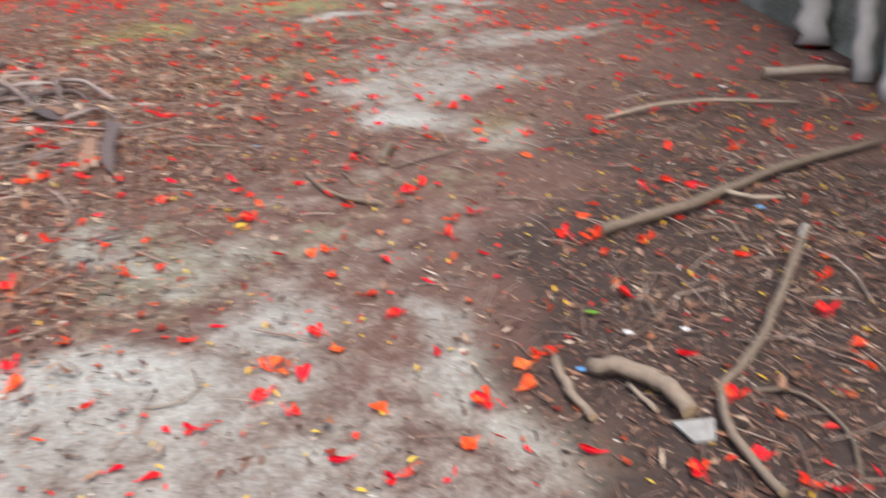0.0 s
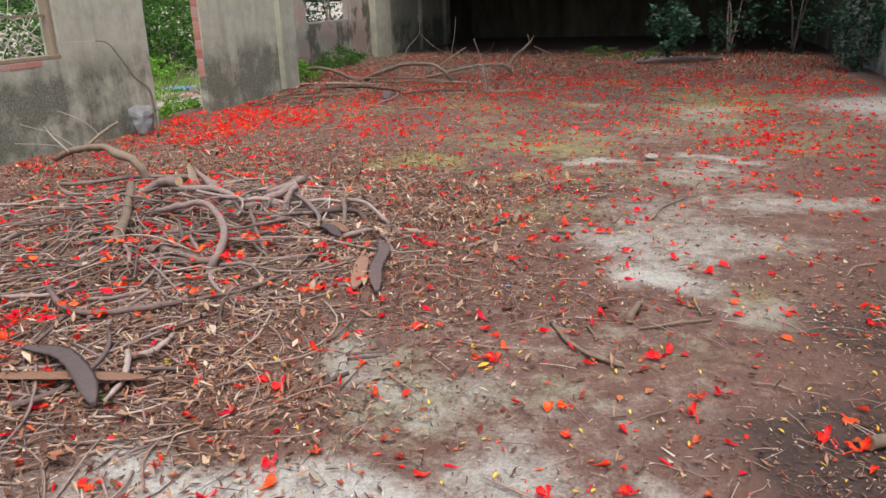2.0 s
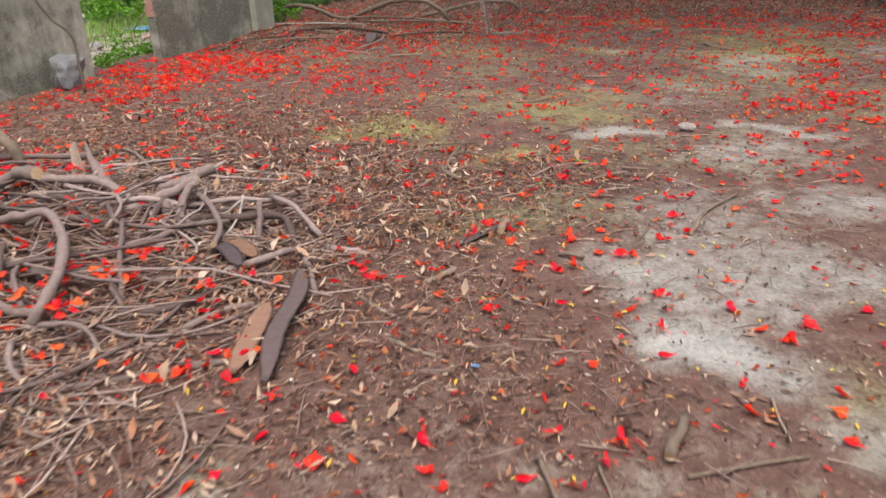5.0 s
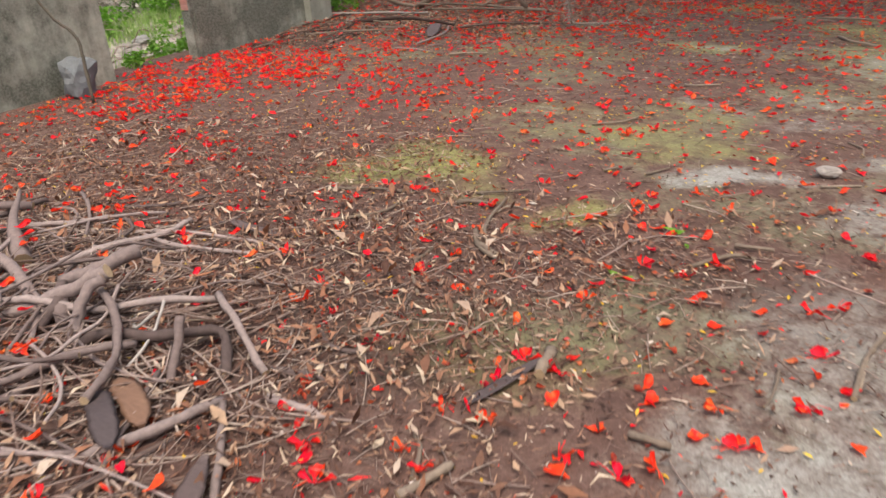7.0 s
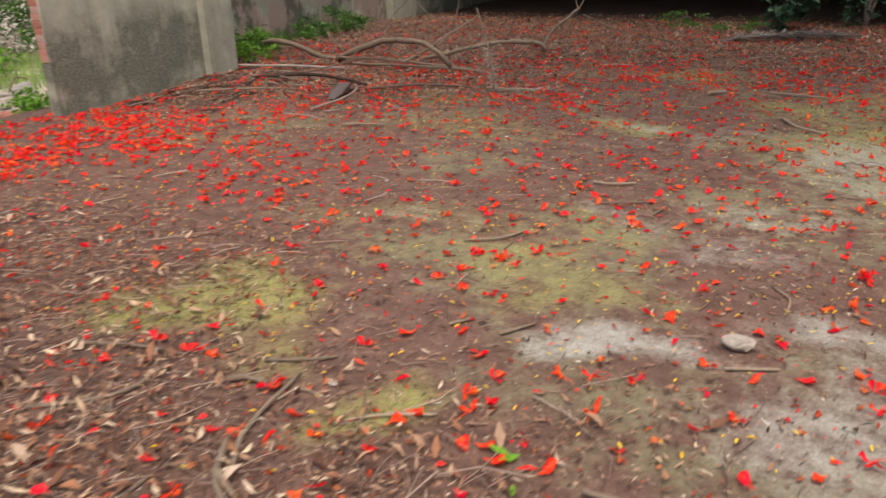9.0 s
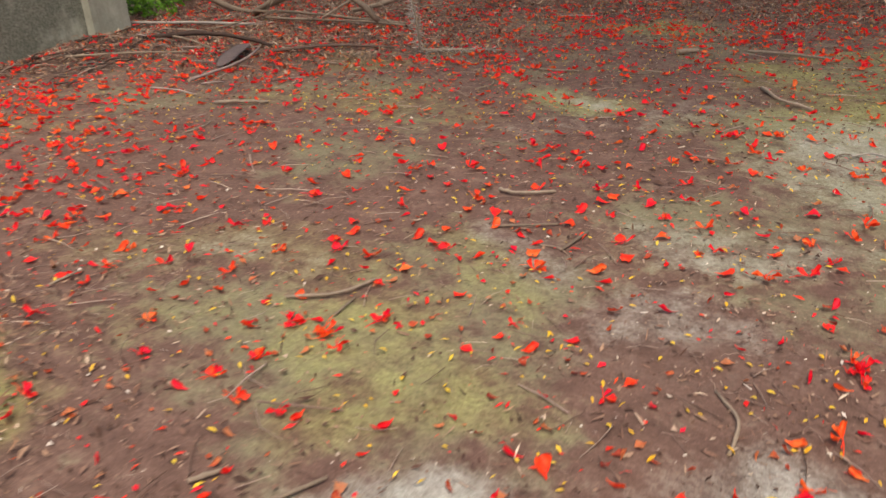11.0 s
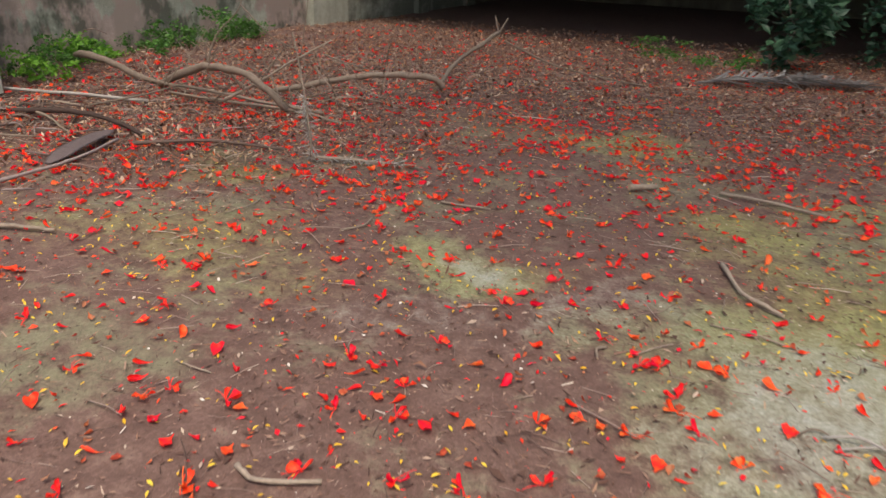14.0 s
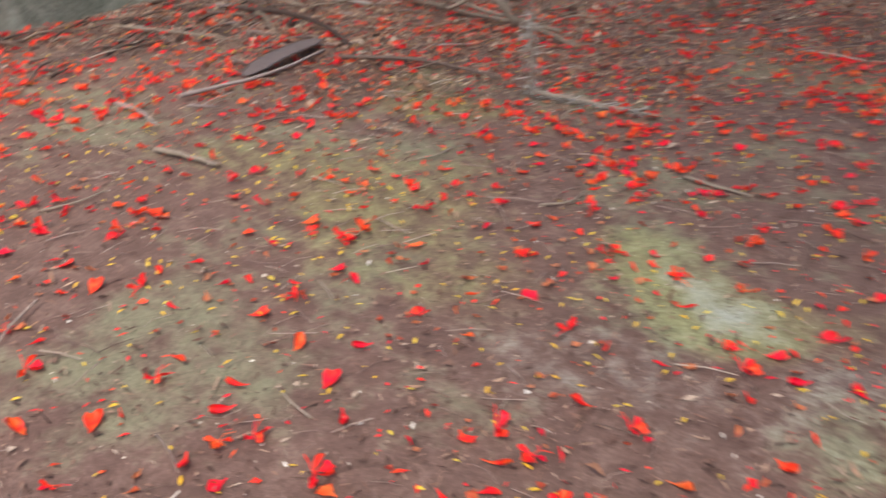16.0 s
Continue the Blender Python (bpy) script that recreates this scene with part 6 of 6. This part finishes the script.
for hue, stretch in [(0, s) for s in (SCARLET_PETALS_A, SCARLET_PETALS_B, SCARLET_PETALS_C, SCARLET_PETALS_D, SCARLET_PETALS_E, SCARLET_PETALS_F,)] + [(1, s) for s in (ORANGE_PETALS_A, ORANGE_PETALS_B, ORANGE_PETALS_C,)]:
    for x, y in stretch:
        lay_petal(x, y, pick.choice((0, 1, 3, 4, 5, 6, 7, 8, 6, 9)) if hue == 0 else pick.choice((0, 1, 2, 4, 7, 8)), hue, pick.uniform(0, 360), pick.uniform(.95, 1.4))
        PLACED_XY.append((x, y))
FURTHER = [q for stretch in (MORE_PETALS_A, MORE_PETALS_B, MORE_PETALS_C, MORE_PETALS_D, MORE_PETALS_E,) for q in stretch]
PLACED_XY += FURTHER


area = 9.8 * 21.0
fx, fy = strew(26000, -7.0, 2.7, 0, 18.5, lambda x, y: 13 + 62 * spots(x, y, LITTER) + 12 * (y > 7), 110)
n = len(fx)
ob = scatter("faded_petals", PETALS[:6], np.stack([fx, fy, on_ground(fx, fy) + .003], -1), rng.uniform(0, 6.28, n), rng.normal(0, .25, n), rng.uniform(.25, .8, n), FADED)
tagged(ob, "shrivelled faded orange-brown petals over the floor", "petals", kind="stuff")
fx, fy = strew(int(area * 235), -7.0, 2.7, -0.5, 20.5, flower_density, 190)
taken = np.zeros(len(fx), bool)
for ax, ay in PLACED_XY:
    taken |= (np.hypot(fx - ax, fy - ay) < 0.10)
for ax, ay in PLACED_XY:
    taken |= (np.hypot(fx - ax, fy - ay) < 0.38) & (rng.uniform(0, 1, len(fx)) < .28)
fx, fy = fx[~taken], fy[~taken]
n = len(fx)
fx, fy = np.concatenate([fx, [q[0] for q in FURTHER]]), np.concatenate([fy, [q[1] for q in FURTHER]])
n = len(fx)
pos = np.stack([fx, fy, on_ground(fx, fy) + .002], -1)
lift = rng.uniform(0, .15, n) * spots(fx, fy, [(-3.6, 4.2, 1.5, 1.3, 1.0)]) + rng.uniform(0, .03, n) * spots(fx, fy, LITTER)
pos[:, 2] += lift
kinds = rng.choice(len(PETALS), n, p=[.08, .10, .07, .12, .10, .13, .10, .10, .09, .11])
half = rng.uniform(0, 1, n) < .30
ob = scatter("orange_petals", PETALS, pos[half], rng.uniform(0, 6.28, half.sum()), rng.normal(0, .15, half.sum()), rng.uniform(.75, 1.35, half.sum()), ORANGE, kinds[half])
tagged(ob, "many fallen orange flame-tree petals strewn over the floor", "petals", kind="stuff")
pos, kinds = pos[~half], kinds[~half]
n = len(pos)
ob = scatter("fallen_petals", PETALS, pos, rng.uniform(0, 6.28, n), rng.normal(0, .15, n), (.55 + .8 * rng.uniform(0, 1, n) ** .9), PETAL, kinds)
tagged(ob, "thousands of fallen scarlet flame-tree petals strewn over the floor", "petals", kind="stuff")

# a drift of rolled-up scarlet petals and a bleached twig
pick = random.Random(6)
for i in range(11):
    lay_petal(-1.72 + pick.gauss(0, .16), 11.26 + pick.gauss(0, .05), pick.choice((0, 1, 4, 5)), 0, pick.uniform(50, 130), pick.uniform(.55, .85))
for i in range(8):
    lay_petal(-2.85 + pick.gauss(0, .1), 6.42 + pick.gauss(0, .06), pick.choice((1, 4, 5, 9)), 0, pick.uniform(0, 360), pick.uniform(.6, .85))
stick([(0.17, 10.54, 0.013), (0.28, 10.57, 0.032), (0.39, 10.54, 0.013)], .006, .004, "small bleached forked twig on the floor", 601, [PALEDRY, PITH])
stick([(0.21, 10.49, 0.011), (0.32, 10.55, 0.021), (0.45, 10.64, 0.011)], .005, .003, "small bleached forked twig on the floor", 602, [PALEDRY, PITH])
# torn slivers of petal between the whole ones
sliver = [([(-.5, -.1, .05), (.1, -.16, .12), (.5, .02, .05), (.05, .12, .16)], [(0, 1, 2, 3)]), ([(-.5, .08, .03), (-.1, -.09, .10), (.5, -.05, .03), (.0, .05, .18)], [(0, 1, 2, 3)]), ([(-.4, -.2, .04), (.3, -.15, .12), (.4, .2, .05), (-.1, .25, .2)], [(0, 1, 2, 3)])]
fx, fy = strew(30000, -7.0, 2.6, .5, 18, lambda x, y: .22 + .5 * np.clip(flower_density(x, y) / 60, 0, 1.2) + .2 * spots(x, y, LITTER), 1.9)
n = len(fx)
tagged(scatter("petal_slivers", sliver, np.stack([fx, fy, on_ground(fx, fy) + .003], -1), rng.uniform(0, 6.28, n), rng.normal(0, .3, n), rng.gamma(3, .006, n) + .008, PETAL), "torn scarlet slivers of petal on the floor", "petals", kind="stuff")
fx, fy = strew(26000, -7.0, 2.6, .5, 17, lambda x, y: .35 + .4 * np.sin(1.7 * x + .6 * y) * np.sin(1.3 * y) + .4 * spots(x, y, SOIL_AND_SHADE), 2.0)
n = len(fx)
tagged(scatter("pale_chips", sliver, np.stack([fx, fy, on_ground(fx, fy) + .004], -1), rng.uniform(0, 6.28, n), rng.normal(0, .4, n), rng.gamma(2.5, .0028, n) + .005, CREAM), "tiny bleached chips of leaf and husk on the floor", "litter", kind="stuff")
# small yellow crescents
cres = ([(0, -.011, .002), (.004, -.004, .005), (.005, .004, .005), (.001, .012, .002), (-.003, .003, .004), (-.002, -.004, .004)], [(0, 1, 5), (1, 2, 4, 5), (2, 3, 4)])
fx, fy = strew(22000, -6.8, 2.7, 0.5, 18, lambda x, y: 3 + 5.5 * np.clip((y - 6.5) / 2, 0, 1) + 4 * (x > .4) * (y < 5), 22)
n = len(fx)
tagged(scatter("yellow_petals", [cres], np.stack([fx, fy, on_ground(fx, fy) + .003], -1), rng.uniform(0, 6.28, n), rng.normal(0, .3, n), rng.uniform(.7, 1.6, n), YELLOW), "small curled yellow petal bits on the floor", "petals", kind="stuff")


def litter_density(x, y):
    return np.clip(spots(x, y, LITTER) + .06 + .06 * (y > 13), 0, 1)


BROAD = [leaf_shape(40 + i, .055 + .012 * (i % 3), .009 + .004 * (i % 3), (i % 5) * .3 - .4) for i in range(8)]
fx, fy = strew(85000, -7.9, 2.6, 0, 21.5, lambda x, y: np.clip(spots(x, y, LITTER) + .02 + .75 * np.clip((y - 13.9) / .8, 0, 1) + .7 * np.exp(-(((x + 5.2) / 2.0) ** 2 + ((y - 12.6) / 1.5) ** 2)), 0, 1) ** 1.6, 3.2)
n = len(fx)
tagged(scatter("curled_leaves", BROAD, np.stack([fx, fy, on_ground(fx, fy) + .006 + rng.uniform(0, .03, n) * spots(fx, fy, LITTER)], -1), rng.uniform(0, 6.28, n), rng.normal(0, .4, n), rng.uniform(.45, 1.15, n), LITTERLEAF), "broad curled tan and brown dead leaves over the floor", "dead leaves", kind="stuff")
CREAMY = [(-2.0, 2.5, .55, .5, 1.0), (-2.15, 3.5, .5, .6, .9), (-2.3, 3.0, .7, .6, .7), (-2.1, 4.0, .4, .4, 1.0), (-1.7, 5.0, .7, .8, .75), (-2.4, 6.0, 1.0, .6, .75), (-2.6, 1.9, .7, .6, .8), (-4.92, 12.61, 1.50, 0.86, 0.80), (-3.64, 13.03, 0.96, 0.64, 0.60)]
LONGLEAF = [leaf_shape(70 + i, .075 + .02 * (i % 3), .0065 + .005 * (i % 4), (i % 5) * .4 - .6) for i in range(9)]
fx, fy = strew(135000, -7.9, 2.2, .8, 17, lambda x, y: 1.3 * spots(x, y, CREAMY) + .28 * spots(x, y, LITTER), 2.4)
n = len(fx)
tagged(scatter("pale_leaves", LONGLEAF, np.stack([fx, fy, on_ground(fx, fy) + .008 + rng.uniform(0, .035, n) * spots(fx, fy, LITTER)], -1), rng.uniform(0, 6.28, n), rng.normal(0, .5, n), rng.uniform(.24, .66, n) * (1 + .5 * (rng.uniform(0, 1, n) < .06)), STRAWLEAF), "bleached tan and cream curled leaves in the litter", "dead leaves", kind="stuff")
LEAVES = [leaf_shape(i, .048 + .012 * (i % 3), (.004, .006, .009, .0035)[i % 4], (i % 4) * .25 - .2) for i in range(8)]
fx, fy = strew(310000, -7.9, 2.6, -1, 20.5, lambda x, y: litter_density(x, y) ** 1.3, 1)
n = len(fx)
ob = scatter("dead_leaves", LEAVES, np.stack([fx, fy, on_ground(fx, fy) + .004 + rng.uniform(0, .02, n) * litter_density(fx, fy)], -1), rng.uniform(0, 6.28, n), rng.normal(0, .4, n), rng.uniform(.3, .85, n), LEAF)
tagged(ob, "curled brown dead leaves strewn in drifts over the floor", "dead leaves", kind="stuff")

crumb = [([(-.9, -.15, .05), (.1, -.3, .12), (.9, .1, .05), (-.1, .25, .2)], [(0, 1, 2, 3)]), ([(-.9, -.1, .1), (.9, -.12, .05), (1.0, .1, .2), (-.9, .1, .05)], [(0, 1, 2, 3)]), ([(-.4, -.4, .05), (.5, 0, .2), (-.3, .4, .05)], [(0, 1, 2)])]
fx, fy = strew(640000, -7.2, 2.7, -0.5, 17, lambda x, y: .17 + .95 * spots(x, y, LITTER) + .35 * spots(x, y, SOIL_AND_SHADE) + .12 * np.sin(x * 2.1 + 1) * np.sin(y * 1.7), 1)
keep = rng.uniform(0, 1, len(fx)) > .75 * spots(fx, fy, PALE)
fx, fy = fx[keep], fy[keep]
n = len(fx)
ob = scatter("litter_crumbs", crumb, np.stack([fx, fy, on_ground(fx, fy) + .003], -1), rng.uniform(0, 6.28, n), rng.normal(0, .35, n), rng.gamma(3.0, .0030, n) + .003, CRUMB)
tagged(ob, "crumbled bits of dry leaf and bark on the floor", "litter", kind="stuff")

rod = ([(0, -.5, .022), (.013, -.5, 0), (-.013, -.5, 0), (.02, 0, .04), (.033, 0, .018), (.007, 0, .018), (0, .5, .014), (.008, .5, 0), (-.008, .5, 0)],
       [(0, 1, 4, 3), (1, 2, 5, 4), (2, 0, 3, 5), (3, 4, 7, 6), (4, 5, 8, 7), (5, 3, 6, 8)])
rod2 = ([(x - .06 * (1 - (2 * y) ** 2), y, z) for x, y, z in rod[0]], rod[1])
rod3 = ([(x * .6 + .12 * (1 - (2 * y) ** 2), y, z * .6) for x, y, z in rod[0]], rod[1])
fx, fy = strew(95000, -7.0, 2.6, 0, 17, lambda x, y: .08 + .8 * spots(x, y, LITTER) ** 1.3 + .25 * spots(x, y, SOIL_AND_SHADE), 1)
n = len(fx)
ob = scatter("fine_twigs", [rod, rod2, rod3], np.stack([fx, fy, on_ground(fx, fy) + .004 + rng.uniform(0, .03, n) * spots(fx, fy, LITTER)], -1), rng.uniform(0, 6.28, n), rng.normal(0, .08, n), rng.gamma(2.5, .028, n) + .02, TWIG)
tagged(ob, "fine broken twigs and leaf stalks littering the floor", "twigs", kind="stuff")
